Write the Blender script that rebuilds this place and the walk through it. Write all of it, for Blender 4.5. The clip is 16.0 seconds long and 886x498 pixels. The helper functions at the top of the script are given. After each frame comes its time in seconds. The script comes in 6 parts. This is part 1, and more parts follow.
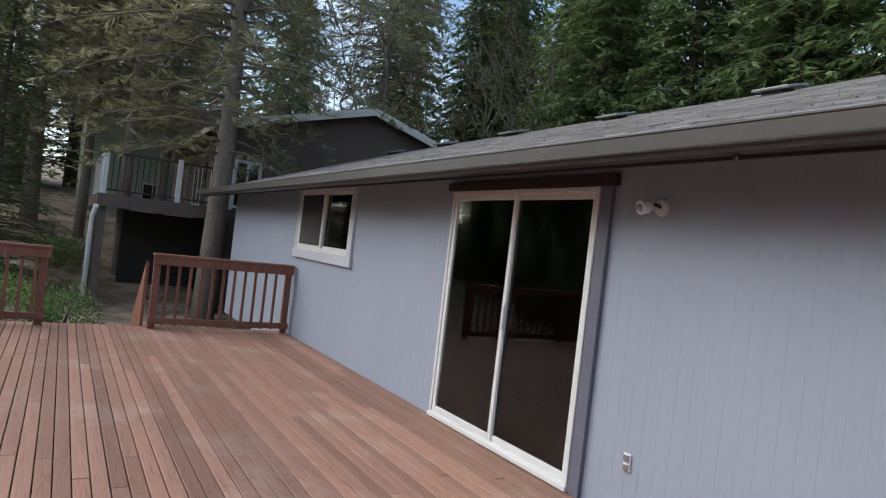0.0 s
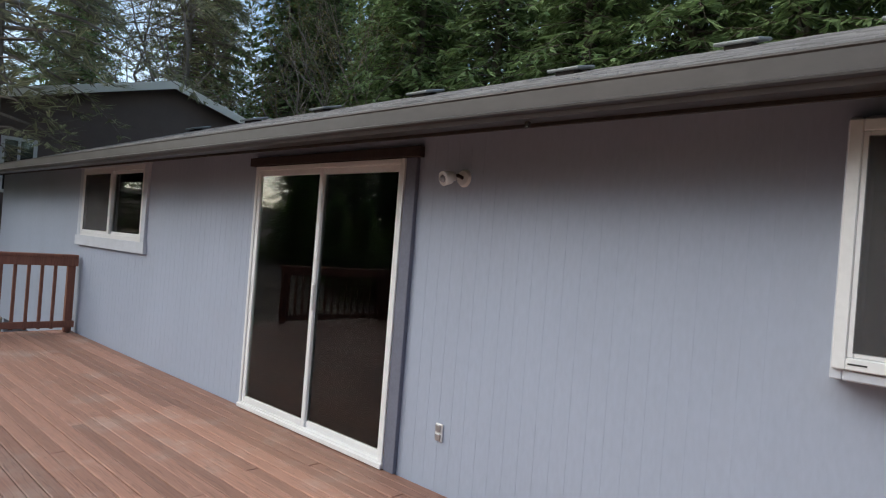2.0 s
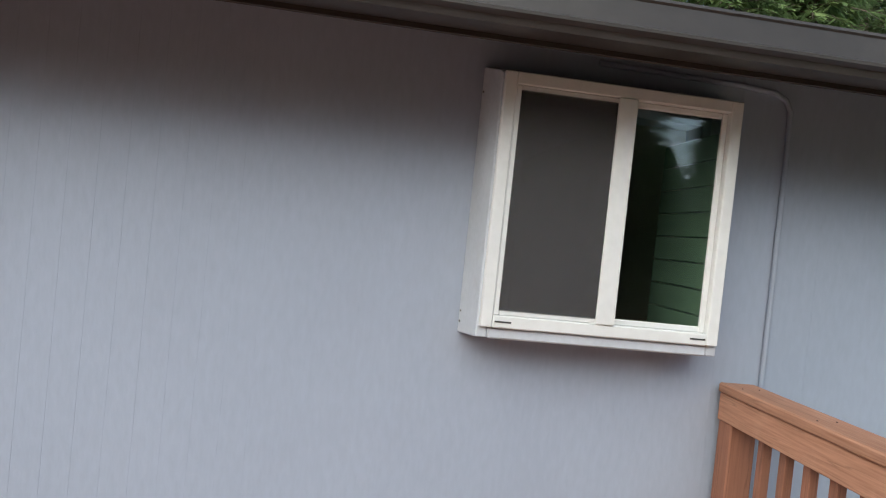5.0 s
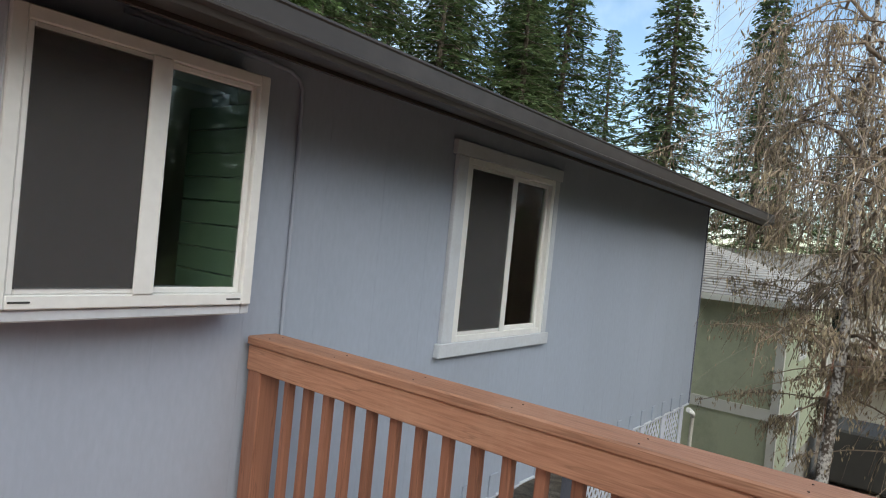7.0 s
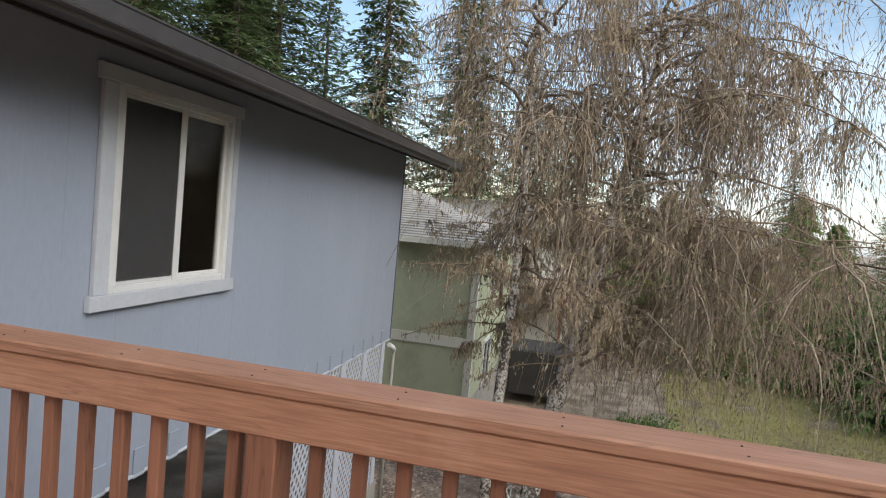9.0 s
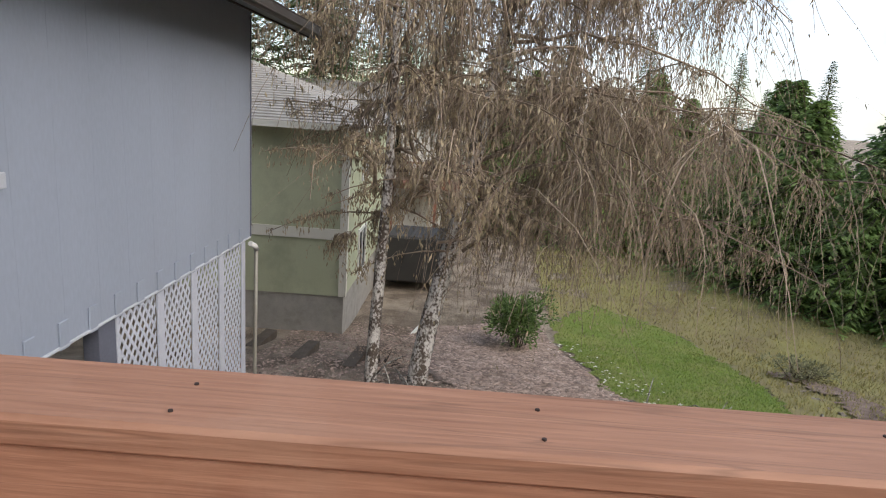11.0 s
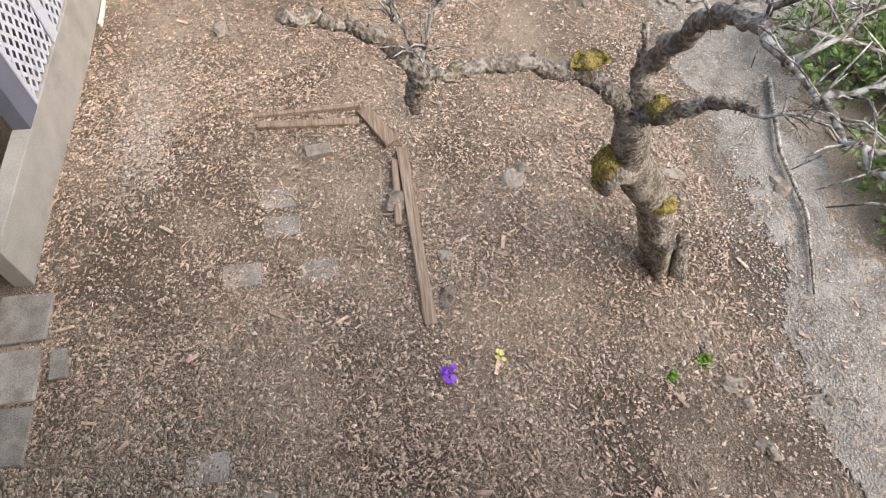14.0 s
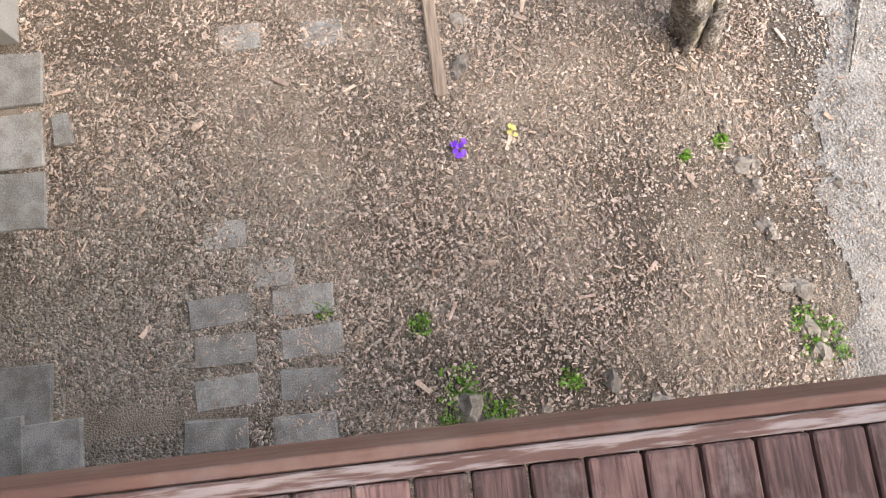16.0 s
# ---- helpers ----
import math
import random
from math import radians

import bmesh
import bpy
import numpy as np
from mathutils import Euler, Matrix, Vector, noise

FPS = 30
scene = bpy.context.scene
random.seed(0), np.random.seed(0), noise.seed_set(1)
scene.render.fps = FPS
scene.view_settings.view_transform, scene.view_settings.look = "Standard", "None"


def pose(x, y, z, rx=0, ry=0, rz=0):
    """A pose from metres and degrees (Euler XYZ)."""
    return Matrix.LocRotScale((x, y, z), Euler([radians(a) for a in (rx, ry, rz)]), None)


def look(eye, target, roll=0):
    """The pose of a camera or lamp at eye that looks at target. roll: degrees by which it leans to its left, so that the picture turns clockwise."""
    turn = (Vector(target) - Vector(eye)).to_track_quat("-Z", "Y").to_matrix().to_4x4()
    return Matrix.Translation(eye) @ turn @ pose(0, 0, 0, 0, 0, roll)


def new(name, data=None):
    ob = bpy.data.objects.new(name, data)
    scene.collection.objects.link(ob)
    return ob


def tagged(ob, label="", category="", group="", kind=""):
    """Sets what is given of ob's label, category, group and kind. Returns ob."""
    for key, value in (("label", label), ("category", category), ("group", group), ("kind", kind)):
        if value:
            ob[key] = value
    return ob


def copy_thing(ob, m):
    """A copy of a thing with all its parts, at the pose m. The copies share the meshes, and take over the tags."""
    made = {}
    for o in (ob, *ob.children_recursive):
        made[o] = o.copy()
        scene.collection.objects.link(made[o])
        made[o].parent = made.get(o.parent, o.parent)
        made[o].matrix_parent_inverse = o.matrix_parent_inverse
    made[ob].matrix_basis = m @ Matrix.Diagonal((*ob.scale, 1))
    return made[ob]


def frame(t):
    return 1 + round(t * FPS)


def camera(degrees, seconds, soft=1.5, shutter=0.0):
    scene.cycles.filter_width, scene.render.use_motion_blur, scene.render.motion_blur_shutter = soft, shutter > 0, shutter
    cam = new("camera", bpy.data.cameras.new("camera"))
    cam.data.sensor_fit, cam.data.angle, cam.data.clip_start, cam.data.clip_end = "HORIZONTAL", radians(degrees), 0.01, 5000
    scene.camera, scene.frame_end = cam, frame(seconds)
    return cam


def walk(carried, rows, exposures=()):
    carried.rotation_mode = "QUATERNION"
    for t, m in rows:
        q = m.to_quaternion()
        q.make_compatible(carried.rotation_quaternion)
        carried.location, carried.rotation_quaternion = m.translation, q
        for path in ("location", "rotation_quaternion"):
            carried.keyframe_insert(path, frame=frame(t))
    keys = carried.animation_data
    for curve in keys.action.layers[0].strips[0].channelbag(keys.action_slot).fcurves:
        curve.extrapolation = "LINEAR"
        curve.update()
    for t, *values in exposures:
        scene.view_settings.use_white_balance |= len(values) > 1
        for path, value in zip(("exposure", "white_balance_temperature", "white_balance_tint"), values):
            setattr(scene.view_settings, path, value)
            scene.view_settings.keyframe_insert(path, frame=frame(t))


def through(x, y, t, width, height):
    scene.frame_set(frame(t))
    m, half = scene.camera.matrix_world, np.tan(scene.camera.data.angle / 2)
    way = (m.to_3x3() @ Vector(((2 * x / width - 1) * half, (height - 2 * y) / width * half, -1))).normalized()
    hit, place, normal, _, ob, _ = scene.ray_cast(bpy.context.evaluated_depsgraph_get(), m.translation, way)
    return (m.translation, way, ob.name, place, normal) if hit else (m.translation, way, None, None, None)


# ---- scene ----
cam = camera(69.7, 16.0, soft=1.1)

PATH = [
    (0, (1.378, -3.099, 1.514), (-0.337, -2.071, 1.52), 6.7),
    (0.5, (1.378, -3.035, 1.513), (-0.259, -1.885, 1.527), 5.9),
    (1, (1.396, -2.958, 1.495), (-0.128, -1.664, 1.514), 5.3),
    (1.5, (1.404, -2.932, 1.503), (-0.042, -1.55, 1.516), 4.9),
    (2, (1.327, -2.91, 1.487), (-0.042, -1.452, 1.488), 4.5),
    (2.5, (1.127, -2.866, 1.482), (-0.109, -1.294, 1.475), 4.6),
    (3, (0.947, -2.807, 1.457), (-0.106, -1.107, 1.447), 4.8),
    (3.2, (0.876, -2.745, 1.435), (-0.087, -0.993, 1.432), 4.9),
    (5.3, (0.314, -2.385, 1.498), (0.793, -0.444, 1.463), 5.9),
    (5.5, (0.299, -2.35, 1.517), (0.929, -0.452, 1.47), 5.9),
    (6, (0.226, -2.311, 1.509), (1.259, -0.599, 1.475), 5.9),
    (6.5, (0.144, -2.322, 1.511), (1.531, -0.881, 1.474), 5.8),
    (7, (0.136, -2.381, 1.51), (1.716, -1.155, 1.475), 5.7),
    (7.5, (0.189, -2.483, 1.504), (1.862, -1.388, 1.469), 5.3),
    (8, (0.266, -2.603, 1.495), (2.035, -1.67, 1.456), 5.2),
    (8.1, (0.274, -2.623, 1.499), (2.065, -1.734, 1.442), 4.6),
    (8.5, (0.307, -2.65, 1.503), (2.18, -1.949, 1.442), 5.4),
    (9, (0.351, -2.634, 1.475), (2.293, -2.17, 1.366), 5.2),
    (9.2, (0.371, -2.624, 1.466), (2.323, -2.211, 1.331), 5.1),
    (11.5, (1.495, -2.417, 1.315), (3.414, -2.511, 0.761), 4.0),
    (12, (1.679, -2.354, 1.29), (3.508, -2.517, 0.496), 3.4),
    (12.5, (1.839, -2.352, 1.233), (3.518, -2.557, 0.166), 3.5),
    (13, (1.98, -2.289, 1.184), (3.45, -2.516, -0.153), 3.4),
    (13.5, (2.041, -2.289, 1.139), (3.287, -2.502, -0.41), 3.2),
    (14, (2.074, -2.31, 1.087), (3.122, -2.502, -0.606), 3.3),
    (14.5, (2.089, -2.319, 1.059), (2.953, -2.475, -0.738), 3.3),
    (15, (2.1, -2.291, 1.032), (2.79, -2.434, -0.839), 5.0),
    (15.5, (2.161, -2.286, 1.039), (2.659, -2.406, -0.894), 7.1),
    (16, (2.211, -2.287, 1.048), (2.562, -2.392, -0.918), 10.6),
]
walk(cam, [(t, look(eye, target, roll)) for t, eye, target, roll in PATH],
     [(0, 0.95, 6600, 8), (1.5, 0.92, 6600, 7), (3.0, 1.12, 6650, 5), (5.5, 1.2, 6700, 3), (6.5, 0.95, 6730, 3), (7.5, 0.8, 6780, 4), (9.0, 0.86, 6900, 7), (11.3, 0.92, 7050, 11), (12.5, 1.45, 7250, 12), (14.5, 2.1, 7350, 12), (16.0, 2.45, 7300, 12)])

# ---- light ----
world = bpy.data.worlds.new("sky")
scene.world = world
world.use_nodes = True
wn = world.node_tree.nodes
sky = wn.new("ShaderNodeTexSky")
sky.sky_type = "NISHITA"
sky.sun_disc = False
SUN_UP, SUN_ROUND = radians(27), radians(214)
sky.sun_elevation, sky.sun_rotation = SUN_UP, SUN_ROUND
sky.air_density, sky.dust_density, sky.ozone_density = 1.0, 1.0, 1.5
# thin high cloud over the blue
coord = wn.new("ShaderNodeTexCoord")
cloud = wn.new("ShaderNodeTexNoise")
cloud.inputs["Scale"].default_value, cloud.inputs["Detail"].default_value = 3.0, 7.0
world.node_tree.links.new(coord.outputs["Generated"], cloud.inputs["Vector"])
ramp = wn.new("ShaderNodeValToRGB")
ramp.color_ramp.elements[0].position, ramp.color_ramp.elements[1].position = 0.47, 0.74
world.node_tree.links.new(cloud.outputs["Fac"], ramp.inputs["Fac"])
mixsky = wn.new("ShaderNodeMix")
mixsky.data_type = "RGBA"
mixsky.inputs[7].default_value = (5.8, 6.5, 8.0, 1)
world.node_tree.links.new(ramp.outputs["Color"], mixsky.inputs[0])
world.node_tree.links.new(sky.outputs["Color"], mixsky.inputs[6])
world.node_tree.links.new(mixsky.outputs[2], wn["Background"].inputs["Color"])
wn["Background"].inputs["Strength"].default_value = 0.13

sun = new("sun", bpy.data.lights.new("sun", "SUN"))
sun.data.energy, sun.data.angle, sun.data.color = 2.15, radians(85), (1.0, 0.955, 0.89)
sun.rotation_euler = (math.pi / 2 - SUN_UP, 0, math.pi - SUN_ROUND)

# ---- materials ----
def material(name, base, rough=0.7, other=None, scale=4.0, stretch=(1, 1, 1), fine=60.0, bump=0.15, metal=0.0,
             spread=0.0, cracks=0.0, stain=None, stain_scale=1.2, stain_amount=0.5, spec=0.4, depth=0.01, sharp=0.28):
    """A surface of two tones mixed by noise at two scales, with stains, a bump and a shade for each piece."""
    m = bpy.data.materials.new(name)
    m.use_nodes = True
    n, link = m.node_tree.nodes, m.node_tree.links.new
    b = n["Principled BSDF"]
    b.inputs["Roughness"].default_value, b.inputs["Metallic"].default_value = rough, metal
    b.inputs["Specular IOR Level"].default_value = spec
    tc = n.new("ShaderNodeTexCoord")
    mp = n.new("ShaderNodeMapping")
    mp.inputs["Scale"].default_value = stretch
    geo = n.new("ShaderNodeNewGeometry")
    link(geo.outputs["Position"], mp.inputs["Vector"])
    big = n.new("ShaderNodeTexNoise")
    big.inputs["Scale"].default_value, big.inputs["Detail"].default_value = scale, 6
    small = n.new("ShaderNodeTexNoise")
    small.inputs["Scale"].default_value, small.inputs["Detail"].default_value = fine, 4
    link(mp.outputs["Vector"], big.inputs["Vector"])
    link(mp.outputs["Vector"], small.inputs["Vector"])
    add = n.new("ShaderNodeMath")
    add.operation = "ADD"
    link(big.outputs["Fac"], add.inputs[0])
    link(small.outputs["Fac"], add.inputs[1])
    rng = n.new("ShaderNodeMapRange")
    rng.inputs["From Min"].default_value, rng.inputs["From Max"].default_value = 1 - sharp, 1 + sharp
    link(add.outputs[0], rng.inputs["Value"])
    mix = n.new("ShaderNodeMix")
    mix.data_type = "RGBA"
    mix.inputs[6].default_value = (*base, 1)
    mix.inputs[7].default_value = (*(other or [c * 0.8 for c in base]), 1)
    link(rng.outputs["Result"], mix.inputs[0])
    out = mix.outputs[2]
    if stain:
        sn = n.new("ShaderNodeTexNoise")
        sn.inputs["Scale"].default_value, sn.inputs["Detail"].default_value = stain_scale, 8
        sn.inputs["Roughness"].default_value = 0.65
        link(geo.outputs["Position"], sn.inputs["Vector"])
        sr = n.new("ShaderNodeMapRange")
        sr.inputs["From Min"].default_value, sr.inputs["From Max"].default_value = 0.52, 0.72
        sr.inputs["To Max"].default_value = stain_amount
        link(sn.outputs["Fac"], sr.inputs["Value"])
        m2 = n.new("ShaderNodeMix")
        m2.data_type = "RGBA"
        link(sr.outputs["Result"], m2.inputs[0])
        link(out, m2.inputs[6])
        m2.inputs[7].default_value = (*stain, 1)
        out = m2.outputs[2]
    if cracks:
        cn = n.new("ShaderNodeTexNoise")
        cn.inputs["Scale"].default_value, cn.inputs["Detail"].default_value = 16, 3
        link(mp.outputs["Vector"], cn.inputs["Vector"])
        cd = n.new("ShaderNodeMath")
        cd.operation = "SUBTRACT"
        cd.inputs[1].default_value = 0.5
        link(cn.outputs["Fac"], cd.inputs[0])
        ca = n.new("ShaderNodeMath")
        ca.operation = "ABSOLUTE"
        link(cd.outputs[0], ca.inputs[0])
        cr = n.new("ShaderNodeMapRange")
        cr.inputs["From Min"].default_value, cr.inputs["From Max"].default_value = 0.002, 0.012
        cr.inputs["To Min"].default_value, cr.inputs["To Max"].default_value = cracks, 0.0
        link(ca.outputs[0], cr.inputs["Value"])
        m3 = n.new("ShaderNodeMix")
        m3.data_type = "RGBA"
        link(cr.outputs["Result"], m3.inputs[0])
        link(out, m3.inputs[6])
        m3.inputs[7].default_value = (*[c * 0.3 for c in base], 1)
        out = m3.outputs[2]
    if spread:
        oi = n.new("ShaderNodeObjectInfo")
        isl = n.new("ShaderNodeMath")
        isl.operation = "ADD"
        link(oi.outputs["Random"], isl.inputs[0])
        link(geo.outputs["Random Per Island"], isl.inputs[1])
        fr = n.new("ShaderNodeMath")
        fr.operation = "FRACT"
        link(isl.outputs[0], fr.inputs[0])
        vr = n.new("ShaderNodeMapRange")
        vr.inputs["To Min"].default_value, vr.inputs["To Max"].default_value = 1 - spread, 1 + spread
        link(fr.outputs[0], vr.inputs["Value"])
        hs = n.new("ShaderNodeHueSaturation")
        link(vr.outputs["Result"], hs.inputs["Value"])
        link(out, hs.inputs["Color"])
        out = hs.outputs["Color"]
    link(out, b.inputs["Base Color"])
    if bump:
        bp = n.new("ShaderNodeBump")
        bp.inputs["Strength"].default_value, bp.inputs["Distance"].default_value = bump, depth
        link(small.outputs["Fac"], bp.inputs["Height"])
        link(bp.outputs["Normal"], b.inputs["Normal"])
    return m


def glass_material(name, tint=(1, 1, 1), see=0.75):
    """A window pane: clear, with a real reflection."""
    m = bpy.data.materials.new(name)
    m.use_nodes = True
    n, link = m.node_tree.nodes, m.node_tree.links.new
    n.remove(n["Principled BSDF"])
    gl, tr, mx, fr = (n.new("ShaderNodeBsdfGlossy"), n.new("ShaderNodeBsdfTransparent"), n.new("ShaderNodeMixShader"), n.new("ShaderNodeFresnel"))
    gl.inputs["Roughness"].default_value = 0.01
    tr.inputs["Color"].default_value = (see * tint[0], see * tint[1], see * tint[2], 1)
    fr.inputs["IOR"].default_value = 1.65
    link(fr.outputs[0], mx.inputs[0])
    link(tr.outputs[0], mx.inputs[1])
    link(gl.outputs[0], mx.inputs[2])
    link(mx.outputs[0], n["Material Output"].inputs["Surface"])
    return m


def screen_material(name):
    """Insect screen: a fine grey mesh that lets half the light through."""
    m = bpy.data.materials.new(name)
    m.use_nodes = True
    n, link = m.node_tree.nodes, m.node_tree.links.new
    b = n["Principled BSDF"]
    b.inputs["Base Color"].default_value, b.inputs["Roughness"].default_value = (0.075, 0.073, 0.075, 1), 0.8
    tr, mx = n.new("ShaderNodeBsdfTransparent"), n.new("ShaderNodeMixShader")
    mx.inputs[0].default_value = 0.62
    link(tr.outputs[0], mx.inputs[1])
    link(b.outputs[0], mx.inputs[2])
    link(mx.outputs[0], n["Material Output"].inputs["Surface"])
    return m


SIDING = material("blue_grey_siding_paint", (0.372, 0.418, 0.508), 0.6, (0.337, 0.379, 0.46), 1.5, (1, 1, 0.35), 40, 0.12, stain=(0.325, 0.345, 0.40), stain_scale=0.9, stain_amount=0.35)
WHITE = material("white_vinyl", (0.78, 0.78, 0.77), 0.4, (0.72, 0.72, 0.71), 3, fine=30, bump=0.03)
TRIM = material("off_white_trim_paint", (0.58, 0.61, 0.66), 0.55, (0.52, 0.55, 0.6), 6, fine=50, bump=0.1, stain=(0.42, 0.4, 0.38), stain_scale=5, stain_amount=0.25)
DARKTRIM = material("dark_brown_trim", (0.035, 0.022, 0.02), 0.7, (0.055, 0.035, 0.03), 8, fine=60, bump=0.2)
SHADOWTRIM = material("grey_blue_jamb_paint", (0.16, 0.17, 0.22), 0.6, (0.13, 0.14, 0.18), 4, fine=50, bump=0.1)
GUTTER = material("brown_gutter_metal", (0.055, 0.049, 0.047), 0.36, (0.068, 0.061, 0.058), 2, (0.4, 1, 1), 25, 0.05, spec=0.3, stain=(0.12, 0.108, 0.1), stain_scale=3, stain_amount=0.3)
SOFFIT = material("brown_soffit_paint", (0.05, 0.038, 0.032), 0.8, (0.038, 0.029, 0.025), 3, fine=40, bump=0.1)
SHINGLE = material("grey_asphalt_shingle", (0.36, 0.35, 0.35), 0.95, (0.25, 0.243, 0.245), 6, fine=220, bump=0.5, spread=0.28, stain=(0.46, 0.45, 0.43), stain_scale=2, stain_amount=0.4)
DECK = material("red_brown_deck_stain", (0.41, 0.215, 0.15), 0.6, (0.28, 0.15, 0.11), 3, (0.05, 1, 1), 110, 0.5, spread=0.24, cracks=0.4, stain=(0.45, 0.34, 0.28), stain_scale=1.3, stain_amount=0.7, depth=0.004)
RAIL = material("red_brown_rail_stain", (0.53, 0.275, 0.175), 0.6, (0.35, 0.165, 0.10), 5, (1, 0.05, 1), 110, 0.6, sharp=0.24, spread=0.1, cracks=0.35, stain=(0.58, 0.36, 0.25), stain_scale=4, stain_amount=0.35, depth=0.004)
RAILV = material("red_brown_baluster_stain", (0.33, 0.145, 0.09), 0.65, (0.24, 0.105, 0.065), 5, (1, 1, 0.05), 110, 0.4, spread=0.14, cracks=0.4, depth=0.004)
# rail stain darkened to carry the shade on the west rails and stairs
RAILW = material("shaded_rail_stain", (0.27, 0.115, 0.075), 0.7, (0.18, 0.075, 0.05), 5, (1, 1, 0.05), 110, 0.4, spread=0.14, cracks=0.4, depth=0.004)
RAILX = material("red_brown_stain_along", (0.33, 0.13, 0.08), 0.65, (0.24, 0.09, 0.055), 5, (0.05, 1, 1), 110, 0.4, spread=0.12, cracks=0.4, depth=0.004)
OUTER = material("weathered_board_ends", (0.27, 0.15, 0.12), 0.75, (0.11, 0.06, 0.05), 9, (0.1, 1, 1), 120, 0.9, spread=0.3, sharp=0.14, cracks=0.6, stain=(0.40, 0.29, 0.24), stain_scale=11, stain_amount=0.6, depth=0.004)
FASCIA = material("faded_rim_stain", (0.27, 0.145, 0.10), 0.8, (0.18, 0.09, 0.065), 4, (1, 0.08, 1), 60, 0.5, stain=(0.36, 0.27, 0.22), stain_scale=3, stain_amount=0.5)
WORN = material("weathered_rim_board", (0.19, 0.105, 0.08), 0.85, (0.42, 0.33, 0.29), 50, (1, 0.09, 1), 150, 1.0, sharp=0.10, depth=0.006)
LATTICE = material("lattice_paint", (0.60, 0.62, 0.70), 0.6, (0.52, 0.55, 0.63), 6, fine=50, bump=0.12)
CONCRETE = material("footing_concrete", (0.46, 0.435, 0.395), 0.9, (0.34, 0.325, 0.295), 5, fine=80, bump=0.4, stain=(0.18, 0.17, 0.13), stain_scale=2, stain_amount=0.5)
DARK = material("dark_interior", (0.06, 0.06, 0.06), 0.9, (0.05, 0.05, 0.05), 3, bump=0)
ROOM = material("interior_wall_paint", (0.84, 0.82, 0.74), 0.8, (0.8, 0.78, 0.7), 2, bump=0)
ROOMGREEN = material("green_interior_boards", (0.22, 0.34, 0.26), 0.6, (0.20, 0.31, 0.235), 3, bump=0.05)
ROOMFLOOR = material("interior_floor", (0.74, 0.68, 0.56), 0.9, (0.68, 0.62, 0.5), 4, (1, 1, 1), bump=0.05)
GLASS = glass_material("window_glass", (0.95, 1.0, 0.96), 0.95)
SCREEN = screen_material("insect_screen")
SOIL = material("garden_soil", (0.18, 0.138, 0.104), 0.95, (0.50, 0.405, 0.31), 1.3, fine=110, bump=1.0, sharp=0.13, stain=(0.15, 0.115, 0.085), stain_scale=0.7, stain_amount=0.7, depth=0.03)
METAL = material("grey_metal", (0.45, 0.45, 0.46), 0.4, (0.36, 0.36, 0.37), 5, metal=0.8, bump=0.05)
VENTMETAL = material("galvanised_vent_metal", (0.30, 0.31, 0.30), 0.55, (0.22, 0.225, 0.215), 6, metal=0.5, bump=0.1, stain=(0.12, 0.11, 0.10), stain_scale=9, stain_amount=0.5)
PIPE = material("cream_downspout", (0.62, 0.60, 0.54), 0.5, (0.52, 0.50, 0.44), 4, bump=0.05)

# ---- helpers ----
def part(name, bm, mat, parent=None, label=""):
    """Link a bmesh as one mesh object under a thing or a part."""
    me = bpy.data.meshes.new(name)
    bm.to_mesh(me)
    bm.free()
    me.materials.append(mat)
    ob = new(name, me)
    if parent:
        ob.parent = parent
    return tagged(ob, label)


def raw(name, verts, faces, mat, parent=None, label=""):
    me = bpy.data.meshes.new(name)
    me.from_pydata(verts, [], faces)
    me.materials.append(mat)
    ob = new(name, me)
    if parent:
        ob.parent = parent
    return tagged(ob, label)


def thing(name, label, category, group="", at=(0, 0, 0), kind=""):
    ob = new(name)
    ob.location = at
    return tagged(ob, label, category, group, kind)


def add_box(bm, a, b, bevel=0.0):
    """A box from corner a to corner b, with chamfered edges."""
    lo = [min(p, q) for p, q in zip(a, b)]
    hi = [max(p, q) for p, q in zip(a, b)]
    m = Matrix.Translation([(p + q) / 2 for p, q in zip(lo, hi)]) @ Matrix.Diagonal([q - p for p, q in zip(lo, hi)] + [1])
    made = bmesh.ops.create_cube(bm, size=1, matrix=m)
    if bevel:
        edges = list({e for v in made["verts"] for e in v.link_edges})
        bmesh.ops.bevel(bm, geom=edges, offset=bevel, segments=1, affect="EDGES", profile=0.5)
    return bm


def box(a, b, bevel=0.0):
    return add_box(bmesh.new(), a, b, bevel)


def extrude_x(profile, x0, x1):
    """A closed (y, z) profile drawn out along x."""
    bm = bmesh.new()
    ends = [[bm.verts.new((x, y, z)) for y, z in profile] for x in (x0, x1)]
    k = len(profile)
    for i in range(k):
        bm.faces.new((ends[0][i], ends[0][(i + 1) % k], ends[1][(i + 1) % k], ends[1][i]))
    bm.faces.new(ends[0][::-1])
    bm.faces.new(ends[1])
    bmesh.ops.recalc_face_normals(bm, faces=bm.faces)
    return bm


